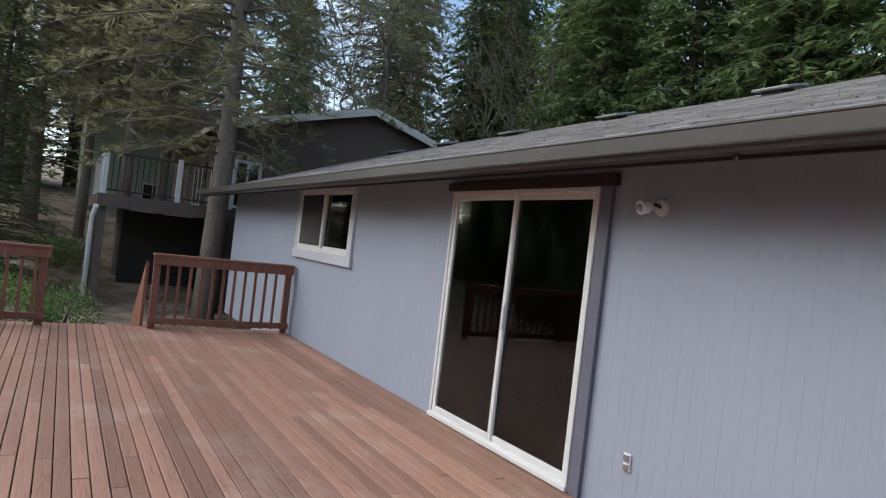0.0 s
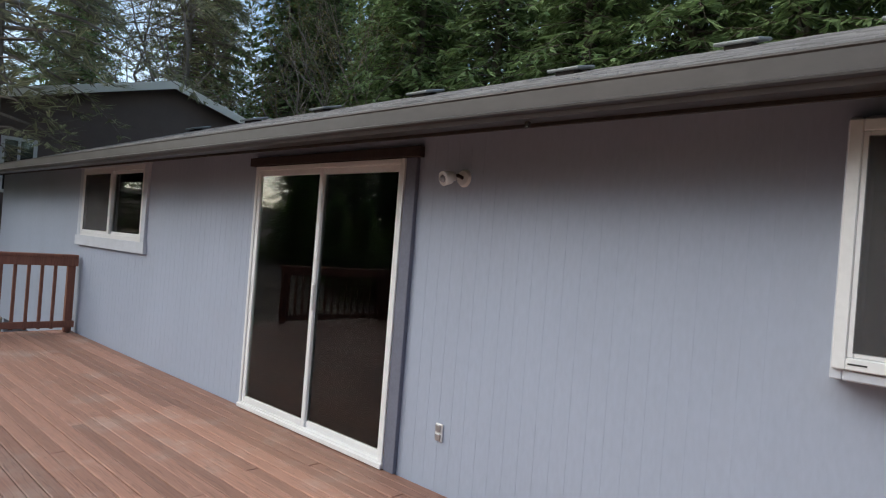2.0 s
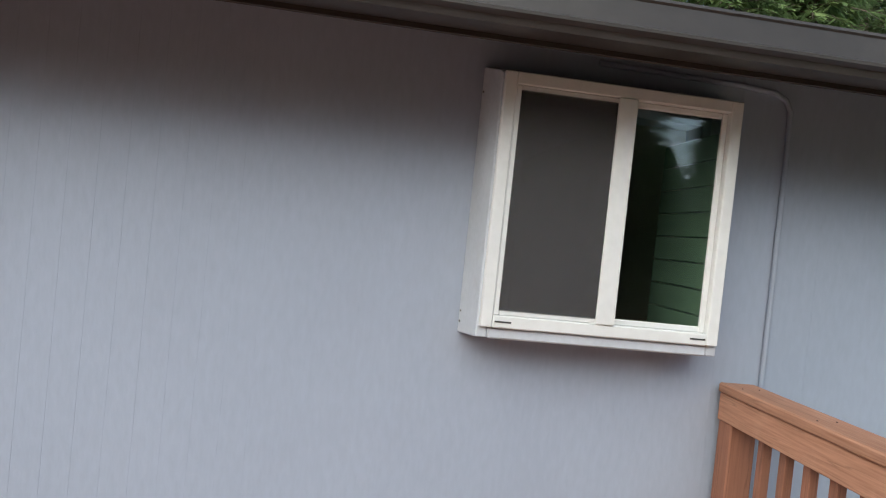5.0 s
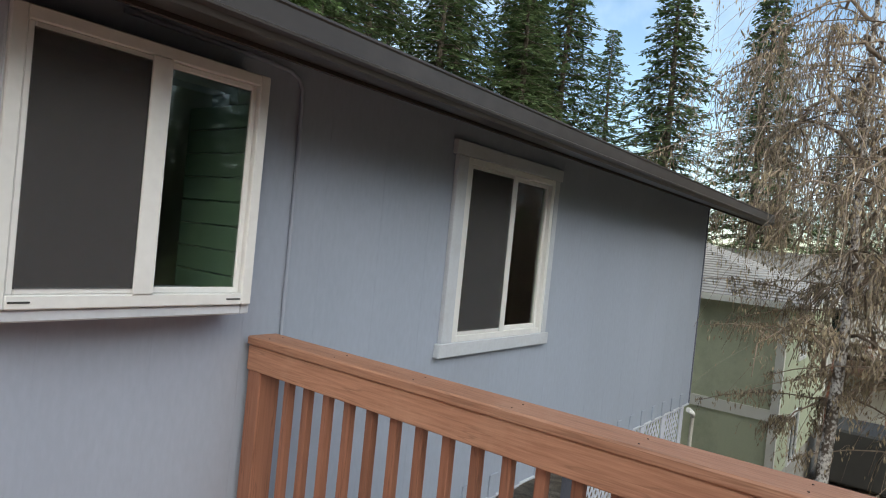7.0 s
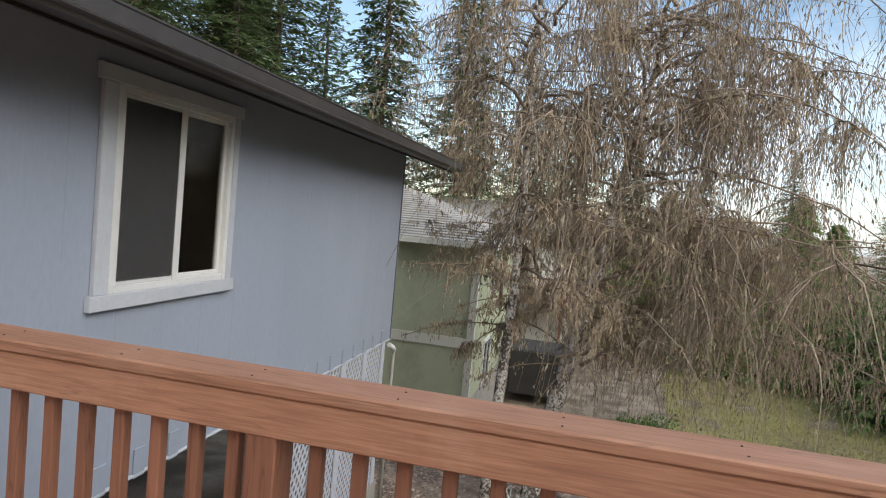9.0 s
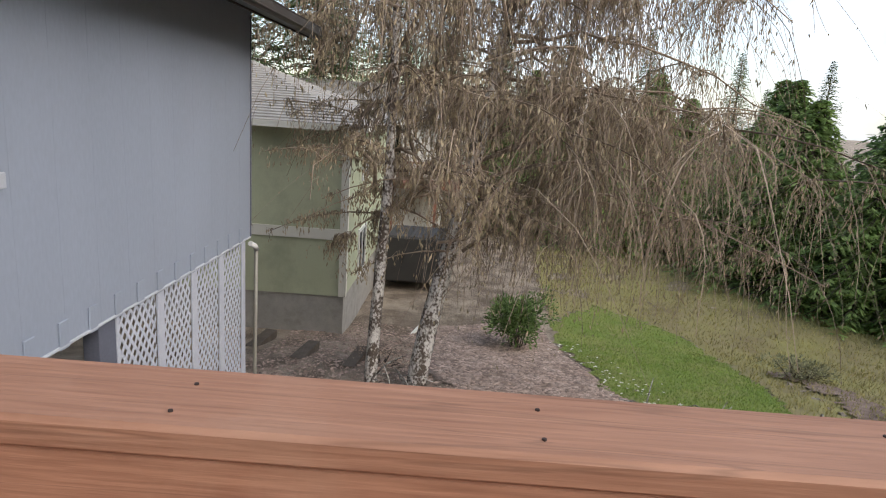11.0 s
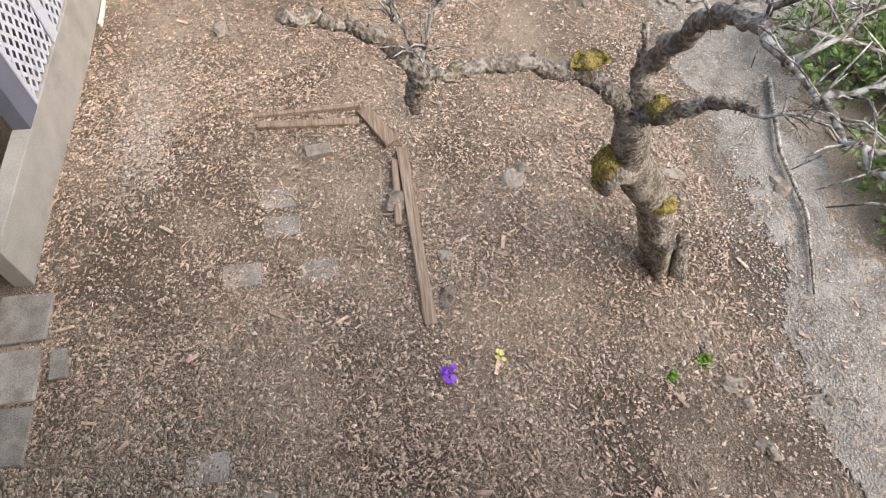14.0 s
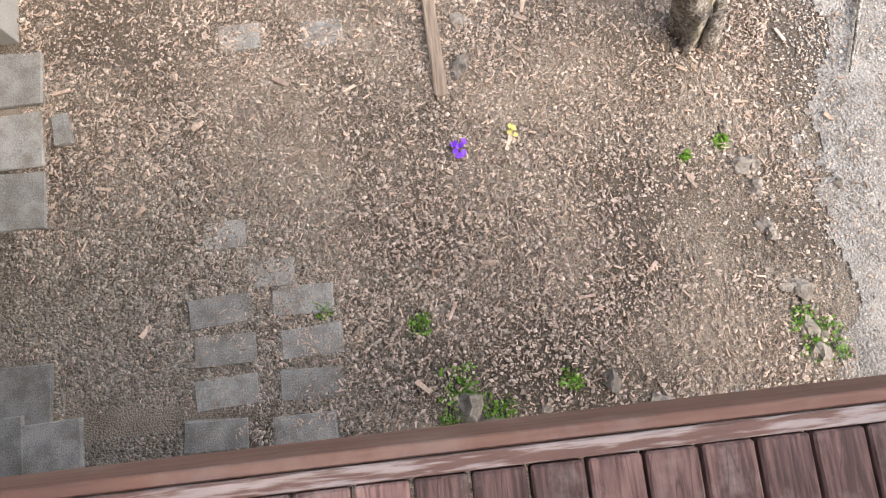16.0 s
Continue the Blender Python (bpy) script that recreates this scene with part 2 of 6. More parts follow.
def tube(bm, pts, radii, sides=6):
    """A tapered limb along points."""
    pts = [Vector(p) for p in pts]
    rings = []
    side = Vector((0.31, 0.87, 0.38))
    for i, p in enumerate(pts):
        d = (pts[min(i + 1, len(pts) - 1)] - pts[max(i - 1, 0)]).normalized()
        u = d.cross(side)
        if u.length < 0.1:
            u = d.cross(Vector((1, 0, 0)))
        u.normalize()
        w = d.cross(u)
        r = radii[i] if hasattr(radii, "__len__") else radii
        rings.append([bm.verts.new(p + r * (math.cos(a) * u + math.sin(a) * w)) for a in (2 * math.pi * j / sides for j in range(sides))])
    for a, b in zip(rings, rings[1:]):
        for j in range(sides):
            f = bm.faces.new((a[j], a[(j + 1) % sides], b[(j + 1) % sides], b[j]))
            f.smooth = True
    if sides > 2:
        bm.faces.new(rings[0][::-1])
        bm.faces.new(rings[-1])
    return bm


def smooth(v, a, b):
    k = min(1.0, max(0.0, (v - a) / (b - a)))
    return k * k * (3 - 2 * k)


def ground(x, y):
    """Height of the ground: a shelf by the stairs, a drop past the deck, a slope to the green house, hills behind."""
    z = -0.75 + (-2.72 + 0.75) * smooth(x, -7.5, 1.5)
    z -= 0.19 * max(0.0, min(x, 16.5) - 8.6) + 0.03 * max(0.0, min(x, 60) - 16.5)
    z += 1.9 * smooth(-x, 16, 30) + 0.1 * max(0.0, min(-x, 90) - 30)
    z += 0.1 * max(0.0, min(y, 80) - 10)
    z -= 0.03 * max(0.0, min(-y, 60) - 12)
    if 2 < x < 30 and -14 < y < 2:
        z += 0.05 * noise.noise((x * 0.7, y * 0.7, 0))
    return z


# ---- ground ----
def sheet_ground():
    def steps(edges):
        out = []
        for a, b, s in edges:
            out += list(np.arange(a, b - 1e-6, s))
        return out + [edges[-1][1]]
    xs = steps([(-1500, -200, 260), (-200, -40, 16), (-40, -10, 2), (-10, 2, 1.0), (2, 20, 0.3), (20, 50, 3), (50, 200, 15), (200, 1500, 260)])
    ys = steps([(-1500, -200, 260), (-200, -40, 16), (-40, -15, 2.5), (-15, 1.2, 0.3), (1.2, 12, 1.2), (12, 40, 4), (40, 200, 16), (200, 1500, 260)])
    verts = [(float(x), float(y), ground(x, y)) for y in ys for x in xs]
    k = len(xs)
    faces = [(j * k + i, j * k + i + 1, (j + 1) * k + i + 1, (j + 1) * k + i) for j in range(len(ys) - 1) for i in range(k - 1)]
    ob = raw("ground", verts, faces, SOIL)
    for p in ob.data.polygons:
        p.use_smooth = True
    tagged(ob, "brown garden soil strewn with gravel and bark", "ground", kind="structure")


sheet_ground()

# ---- house ----
WX0, WX1, WALLTOP, WALLBOT = -12.4, 8.68, 2.42, -0.30
OPEN = [(-8.06, -6.04, 1.30, 2.18), (-3.64, -1.77, 0.0, 2.07), (0.82, 1.66, 1.2, 2.02), (3.34, 4.49, 0.86, 2.03)]


def siding_wall():
    """Grooved plywood siding in strips, with the openings cut through, on a backing."""
    bm = bmesh.new()
    pitch, groove = 0.1016, 0.0016
    x = WX0
    while x < WX1 - 0.01:
        a, b = x + groove / 2, min(x + pitch, WX1) - groove / 2
        cuts = sorted({a, b} | {v for o in OPEN for v in o[:2] if a < v < b})
        for p, q in zip(cuts, cuts[1:]):
            mid, lo, spans = (p + q) / 2, WALLBOT, []
            for o in OPEN:
                if o[0] < mid < o[1]:
                    if o[2] > lo:
                        spans.append((lo, o[2]))
                    lo = o[3]
            spans.append((lo, WALLTOP))
            for s, e in spans:
                add_box(bm, (p, 0, s), (q, 0.012, e))
        x += pitch
        if x > 0.6:
            pitch, groove = 0.4064, 0.0012
    # backing, cut for the openings
    edge = [WX0] + [v for o in OPEN for v in o[:2]] + [WX1]
    for i in range(0, len(edge), 2):
        add_box(bm, (edge[i], 0.0008, WALLBOT), (edge[i + 1], 0.13, WALLTOP))
    for o in OPEN:
        add_box(bm, (o[0], 0.0008, WALLBOT), (o[1], 0.13, o[2]))
        add_box(bm, (o[0], 0.0008, o[3]), (o[1], 0.13, WALLTOP))
    tagged(part("wall_south", bm, SIDING), "pale blue-grey painted grooved plywood siding wall", "wall", kind="structure")
    for nm, a, b in (("wall_east", (WX1 - 0.13, 0.132, WALLBOT), (WX1, 8, WALLTOP)), ("wall_west", (WX0, 0.132, -1.2), (WX0 + 0.13, 8, WALLTOP)),
                     ("wall_north", (WX0, 8.002, -1.2), (WX1, 8.13, WALLTOP))):
        tagged(part(nm, box(a, b), SIDING), "pale blue-grey painted siding wall", "wall", kind="structure")
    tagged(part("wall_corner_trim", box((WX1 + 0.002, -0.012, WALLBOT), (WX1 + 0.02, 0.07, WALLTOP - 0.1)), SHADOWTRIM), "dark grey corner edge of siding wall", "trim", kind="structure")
    # gables
    for nm, x0, x1 in (("gable_east", WX1 - 0.13, WX1), ("gable_west", WX0, WX0 + 0.13)):
        bm = bmesh.new()
        e = [[bm.verts.new((x, y, z)) for y, z in ((0, WALLTOP), (8.1, WALLTOP), (4.05, WALLTOP + 1.36))] for x in (x0, x1)]
        bm.faces.new(e[0]), bm.faces.new(e[1][::-1])
        for i in range(3):
            bm.faces.new((e[0][i], e[1][i], e[1][(i + 1) % 3], e[0][(i + 1) % 3]))
        tagged(part(nm, bm, SIDING), "pale blue-grey painted gable wall", "wall", kind="structure")


siding_wall()

RX0, RX1, EAVE_Y, EAVE_Z, PITCH = -13.5, 9.44, -0.50, 2.22, 0.36
RIDGE_Y = 4.05


def roof():
    zr = EAVE_Z + PITCH * (RIDGE_Y - EAVE_Y)
    bm = bmesh.new()
    prof = [(EAVE_Y, EAVE_Z), (RIDGE_Y, zr), (2 * RIDGE_Y - EAVE_Y, EAVE_Z), (2 * RIDGE_Y - EAVE_Y, EAVE_Z - 0.05), (RIDGE_Y, zr - 0.05), (EAVE_Y, EAVE_Z - 0.05)]
    base = tagged(part("roof", extrude_x(prof, RX0, RX1), SOFFIT), "low-pitched roof of weathered grey asphalt shingles", "roof", kind="structure")
    # shingle courses on the near slope
    rnd = random.Random(3)
    verts, faces = [], []
    n = Vector((0, -PITCH, 1)).normalized()
    up = Vector((0, 1, PITCH)).normalized()
    length = (RIDGE_Y - EAVE_Y) * math.hypot(1, PITCH)
    s = -0.05
    while s < length:
        x = RX0 - rnd.uniform(0, 0.3)
        while x < RX1:
            w = rnd.choice((0.16, 0.22, 0.3, 0.33))
            a, b = max(x, RX0 - 0.03), min(x + w - 0.008, RX1 + 0.03)
            lift = rnd.uniform(0.0, 0.006) + 0.006
            down = rnd.uniform(-0.008, 0.008)
            if b > a:
                p0 = Vector((0, EAVE_Y, EAVE_Z)) + up * (s + down) + n * (0.008 + lift)
                p1 = Vector((0, EAVE_Y, EAVE_Z)) + up * min(s + 0.2, length) + n * 0.004
                q0 = p0 - n * 0.012
                k = len(verts)
                verts += [(a, p0.y, p0.z), (b, p0.y, p0.z), (b, p1.y, p1.z), (a, p1.y, p1.z), (a, q0.y, q0.z), (b, q0.y, q0.z)]
                faces += [(k, k + 1, k + 2, k + 3), (k + 4, k + 5, k + 1, k), (k + 4, k, k + 3), (k + 5, k + 2, k + 1)]
            x += w
        s += 0.143
    tagged(raw("shingles", verts, faces, SHINGLE, base), kind="stuff")
    far = bmesh.new()
    e = [far.verts.new(p) for p in ((RX0, RIDGE_Y, zr + 0.012), (RX1, RIDGE_Y, zr + 0.012), (RX1, 2 * RIDGE_Y - EAVE_Y, EAVE_Z + 0.012), (RX0, 2 * RIDGE_Y - EAVE_Y, EAVE_Z + 0.012))]
    far.faces.new(e)
    part("far_slope", far, SHINGLE, base)
    # fascia and gutter
    tagged(part("fascia", box((RX0, EAVE_Y - 0.02, EAVE_Z - 0.138), (RX1, EAVE_Y - 0.001, EAVE_Z - 0.012)), SOFFIT), "brown fascia board", "fascia", kind="structure")
    y, z = EAVE_Y - 0.022, EAVE_Z + 0.005
    prof = [(y, z), (y, z - 0.128), (y - 0.098, z - 0.128), (y - 0.106, z - 0.108), (y - 0.128, z - 0.100), (y - 0.129, z - 0.091), (y - 0.118, z - 0.084), (y - 0.116, z - 0.012),
            (y - 0.122, z - 0.006), (y - 0.121, z + 0.003), (y - 0.108, z + 0.002), (y - 0.110, z - 0.082), (y - 0.092, z - 0.122), (y - 0.006, z - 0.122), (y - 0.006, z)]
    g = thing("gutter", "dark brown metal rain gutter along the eave", "gutter", at=(0, 0, 0))
    part("trough", extrude_x(prof, RX0 - 0.02, RX1 + 0.02), GUTTER, g)
    for x in np.arange(RX0 + 0.4, RX1, 1.2):
        part("hanger", box((x - 0.012, y - 0.108, z - 0.022), (x + 0.012, y - 0.004, z - 0.018)), GUTTER, g)
    part("drip_stub", box((-0.42, y - 0.05, z - 0.155), (-0.40, y - 0.03, z - 0.127)), GUTTER, g)
    # box vents near the ridge
    for x in (-12.6, -10.2, -7.85, -5.4, -2.92, -0.95, 0.45):
        v = thing("roof_vent", "low brown metal box vent on the shingle roof", "roof vent", "roof vents", at=(x, 3.6, EAVE_Z + PITCH * (3.6 - EAVE_Y)))
        bm = bmesh.new()
        add_box(bm, (-0.13, -0.13, -0.05), (0.13, 0.13, 0.06), 0.01)
        part("throat", bm, SOFFIT, v)
        bm = bmesh.new()
        add_box(bm, (-0.22, -0.2, 0.055), (0.22, 0.2, 0.092), 0.012)
        bmesh.ops.rotate(bm, verts=bm.verts, cent=(0, 0, 0.1), matrix=Matrix.Rotation(math.atan(PITCH) * 0.8, 3, "X"))
        part("hood", bm, VENTMETAL, v)


roof()


def rooms():
    """Plain rooms behind the glass."""
    z0, z1, y0, y1 = 0.02, 2.35, 0.135, 4.2
    for nm, x0, x1 in (("room_hall", -9.5, -5.4), ("room_living", -5.2, -0.2), ("room_kitchen", 0.0, 1.95), ("room_bed", 2.15, 4.75)):
        def flat(name, a, b, m, label):
            tagged(part(name, box(a, b), m), label, "wall", kind="structure")
        flat(nm + "_floor", (x0, y0, z0 - 0.05), (x1, y1, z0), ROOMFLOOR, "interior floor seen through glass")
        flat(nm + "_ceiling", (x0, y0, z1), (x1, y1, z1 + 0.05), ROOM, "interior ceiling seen through glass")
        flat(nm + "_wall_back", (x0, y1, z0), (x1, y1 + 0.1, z1), ROOM, "interior back wall seen through glass")
        flat(nm + "_wall_west", (x0 - 0.1, y0, z0), (x0, y1, z1), ROOM, "interior side wall seen through glass")
        flat(nm + "_wall_east", (x1, y0, z0), (x1 + 0.1, y1, z1), ROOM, "interior side wall seen through glass")
    # short green boarded returns just inside two windows
    for x, y0, y1, z0, z1 in ((1.642, -0.175, 0.27, 1.17, 2.04), (4.44, 0.045, 0.32, 0.9, 2.0)):
        n = int((z1 - z0) / 0.1)
        panel = tagged(new("recess_lining"), "green painted boards lining a window recess", "wall board", kind="structure")
        for i in range(n):
            part("board", box((x, y0, z0 + 0.1 * i), (x + 0.014, y1, z0 + 0.1 * i + 0.097), 0.004), ROOMGREEN, panel)


rooms()


def frame_ring(x0, x1, z0, z1, w, y0, y1, bevel=0.004):
    """A rectangular frame of four members."""
    bm = bmesh.new()
    add_box(bm, (x0, y0, z0), (x0 + w, y1, z1), bevel)
    add_box(bm, (x1 - w, y0, z0), (x1, y1, z1), bevel)
    add_box(bm, (x0 + w, y0, z0), (x1 - w, y1, z0 + w), bevel)
    add_box(bm, (x0 + w, y0, z1 - w), (x1 - w, y1, z1), bevel)
    return bm


def pane(x0, x1, z0, z1, y, parent, mat=None, name="pane"):
    ob = part(name, box((x0, y, z0), (x1, y + 0.004, z1)), mat or GLASS, parent)
    ob.visible_shadow = mat is SCREEN
    return ob


def slider():
    d = thing("door_1", "closed white vinyl sliding glass door onto the deck", "door", kind="structure")
    x0, x1, z1 = -3.64, -1.77, 2.07
    part("door_frame", frame_ring(x0, x1, 0.02, z1, 0.036, -0.045, 0.05), WHITE, d)
    mid = (x0 + x1) / 2
    for a, b, y in ((x0 + 0.036, mid + 0.028, -0.005), (mid - 0.028, x1 - 0.036, 0.012)):
        s = part("sash", frame_ring(a, b, 0.056, z1 - 0.036, 0.046, y - 0.03, y - 0.002), WHITE, d)
        pane(a + 0.046, b - 0.046, 0.102, z1 - 0.082, y - 0.018, s)
    part("handle", box((mid + 0.02, -0.06, 0.95), (mid + 0.045, -0.036, 1.15), 0.006), WHITE, d)
    part("sill", box((x0 - 0.005, -0.06, 0.004), (x1 + 0.005, -0.002, 0.04), 0.004), WHITE, d)
    tagged(part("trim_door_head", box((-3.73, -0.055, 2.075), (-1.63, -0.001, 2.145), 0.004), DARKTRIM), "dark brown painted trim board over the sliding door", "trim", kind="structure")
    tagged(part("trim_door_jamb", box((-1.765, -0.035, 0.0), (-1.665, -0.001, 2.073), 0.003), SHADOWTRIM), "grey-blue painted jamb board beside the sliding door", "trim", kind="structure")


slider()


def sash_window(name, x0, x1, z0, z1, label, y=0.0, w=0.05, screen_left=True, sash=0.035):
    """A white sliding window: frame, two sashes, screen on one side."""
    d = thing(name, label, "window", kind="structure")
    part("window_frame", frame_ring(x0, x1, z0, z1, w, y - 0.03, y + 0.06), WHITE, d)
    mid = (x0 + x1) / 2
    for a, b, yy, sc in ((x0 + w, mid + 0.025, y - 0.004, screen_left), (mid - 0.025, x1 - w, y + 0.018, False)):
        s = part("sash", frame_ring(a, b, z0 + w, z1 - w, sash, yy - 0.018, yy + 0.004), WHITE, d)
        pane(a + sash, b - sash, z0 + w + sash, z1 - w - sash, yy - 0.002, s)
        if sc:
            pane(a + sash - 0.005, b - sash + 0.005, z0 + w + sash - 0.005, z1 - w - sash + 0.005, yy - 0.022, s, SCREEN, "screen")
    part("mullion", box((mid - 0.028, y - 0.034, z0 + w), (mid + 0.028, y - 0.024, z1 - w), 0.003), WHITE, d)
    return d


def trim_ring(name, x0, x1, z0, z1, ix0, ix1, iz0, iz1, label, m=TRIM, ears=0.03):
    t = tagged(new(name), label, "trim", kind="structure")
    part("head", box((x0 - ears, -0.04, iz1), (x1 + ears, -0.001, z1), 0.004), m, t)
    part("apron", box((x0 - ears, -0.045, z0), (x1 + ears, -0.001, iz0), 0.004), m, t)
    part("stile", box((x0, -0.035, iz0 + 0.001), (ix0, -0.001, iz1 - 0.001), 0.004), m, t)
    part("stile", box((ix1, -0.035, iz0 + 0.001), (x1, -0.001, iz1 - 0.001), 0.004), m, t)


sash_window("window_1", -8.06, -6.04, 1.30, 2.18, "white sliding window with an insect screen in blue-grey trim")
trim_ring("trim_window_west", -8.16, -5.94, 1.17, 2.29, -8.06, -6.04, 1.30, 2.18, "blue-grey painted trim boards round a window")
sash_window("window_3", 3.34, 4.49, 0.86, 2.03, "white sliding window with an insect screen in pale trim", w=0.042, sash=0.03)
trim_ring("trim_window_east", 3.235, 4.555, 0.772, 2.118, 3.34, 4.49, 0.86, 2.03, "pale painted trim boards round a window")


def bay():
    d = thing("window_2", "white box window that stands out from the siding", "window", kind="structure")
    x0, x1, z0, z1, y = 0.782, 1.70, 1.125, 2.085, -0.205
    for xf, xw in ((x0, 0.748), (x1, 1.734)):
        # cheek flared towards the wall, its head falling outwards
        bm = bmesh.new()
        s = 0.04 if xf == x0 else -0.04
        ring = [(xw, -0.001, z0 - 0.015), (xw, -0.001, z1 + 0.05), (xf, y + 0.03, z1 + 0.004), (xf, y, z1 - 0.012), (xf, y, z0 + 0.002)]
        e = [[bm.verts.new((px + o, py, pz)) for px, py, pz in ring] for o in (0, s)]
        bm.faces.new(e[0]), bm.faces.new(e[1][::-1])
        for i in range(5):
            bm.faces.new((e[0][i], e[1][i], e[1][(i + 1) % 5], e[0][(i + 1) % 5]))
        bmesh.ops.recalc_face_normals(bm, faces=bm.faces)
        bmesh.ops.bevel(bm, geom=bm.edges[:], offset=0.004, segments=1, affect="EDGES", profile=0.5)
        part("cheek", bm, TRIM, d)
        for pz in (z0 + 0.03, z0 + 0.07, z1 - 0.05):
            nb = bmesh.new()
            bmesh.ops.create_cone(nb, cap_ends=True, segments=8, radius1=0.004, radius2=0.003, depth=0.004, matrix=Matrix.Translation((xw + (xf - xw) * 0.12 - math.copysign(0.002, s), y * 0.12, pz)) @ Matrix.Rotation(math.pi / 2, 4, "Y"))
            part("nail", nb, DARKTRIM, d)
    part("box_sill", box((x0 + 0.041, y - 0.004, z0), (x1 - 0.041, -0.001, z0 + 0.04), 0.006), TRIM, d)
    bm = extrude_x([(y + 0.03, z1 + 0.004), (y, z1 - 0.012), (y, z1 - 0.04), (-0.001, z1 - 0.03), (-0.001, z1 + 0.05)], x0 + 0.041, x1 - 0.041)
    part("box_head", bm, TRIM, d)
    w = 0.045
    part("window_frame", frame_ring(x0 + 0.008, x1 - 0.008, z0 + 0.042, z1 - 0.008, w, y - 0.022, y + 0.04), WHITE, d)
    mid = (x0 + x1) / 2 + 0.005
    for a, b, yy, sc in ((x0 + 0.053, mid + 0.03, y - 0.004, True), (mid - 0.03, x1 - 0.053, y + 0.012, False)):
        s = part("sash", frame_ring(a, b, z0 + 0.087, z1 - 0.053, 0.022, yy - 0.012, yy + 0.004), WHITE, d)
        pane(a + 0.02, b - 0.02, z0 + 0.107, z1 - 0.073, yy - 0.002, s)
        if sc:
            pane(a + 0.018, b - 0.018, z0 + 0.105, z1 - 0.071, yy - 0.014, s, SCREEN, "screen")
    part("mullion", box((mid - 0.036, y - 0.03, z0 + 0.087), (mid + 0.036, y - 0.02, z1 - 0.053), 0.003), WHITE, d)
    for x in (x0 + 0.09, x1 - 0.09):
        part("weep_slot", box((x - 0.03, y - 0.0245, z0 + 0.062), (x + 0.03, y - 0.0215, z0 + 0.068)), DARK, d)


bay()

# ---- deck ----
DX0, DX1, DY1, PITCHB = -8.22, 2.036, -5.62, 0.0935


def deck():
    d = tagged(new("deck_floor"), "red-brown stained wooden deck of narrow worn boards", "deck", kind="structure")
    rnd = random.Random(5)
    y = -0.012
    while y - 0.088 > DY1:
        cuts = [DX0]
        x = DX0 + rnd.uniform(1.2, 4.5)
        while x < DX1 - 1.0:
            cuts.append(x)
            x += rnd.uniform(2.4, 4.9)
        cuts.append(1.872)
        for a, b in zip(cuts, cuts[1:]):
            bm = bmesh.new()
            add_box(bm, (a + 0.002, y - 0.0868, -0.038), (b - 0.002, y, -rnd.uniform(0, 0.004)), 0.004)
            part("deck_board", bm, DECK, d)
        bm = bmesh.new()
        add_box(bm, (1.872, y - 0.0868, -0.038), (DX1, y, -rnd.uniform(0, 0.004)), 0.004)
        part("board_end", bm, OUTER, d)
        y -= PITCHB
    fr = tagged(new("deck_frame"), "brown rim boards, beams and posts under the deck", "deck frame", kind="structure")
    part("rim_board", box((DX1 + 0.003, DY1, -0.19), (DX1 + 0.031, -0.02, -0.004), 0.003), WORN, fr, "weathered peeling rim board")
    part("rim_fascia", box((DX1 + 0.033, DY1 - 0.02, -0.24), (DX1 + 0.055, -0.02, -0.012), 0.003), FASCIA, fr)
    part("rim_board", box((DX0 - 0.04, DY1, -0.24), (DX0 - 0.003, -0.02, -0.004), 0.003), RAILV, fr)
    part("rim_board", box((DX0, DY1 - 0.04, -0.24), (DX1, DY1 - 0.002, -0.004), 0.003), RAILX, fr)
    for x in np.arange(DX0 + 0.3, DX1, 0.61):
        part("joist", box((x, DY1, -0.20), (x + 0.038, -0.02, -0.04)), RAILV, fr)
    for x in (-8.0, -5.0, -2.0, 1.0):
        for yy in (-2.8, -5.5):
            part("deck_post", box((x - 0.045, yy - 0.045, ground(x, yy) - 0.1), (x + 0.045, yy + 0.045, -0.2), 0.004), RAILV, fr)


deck()


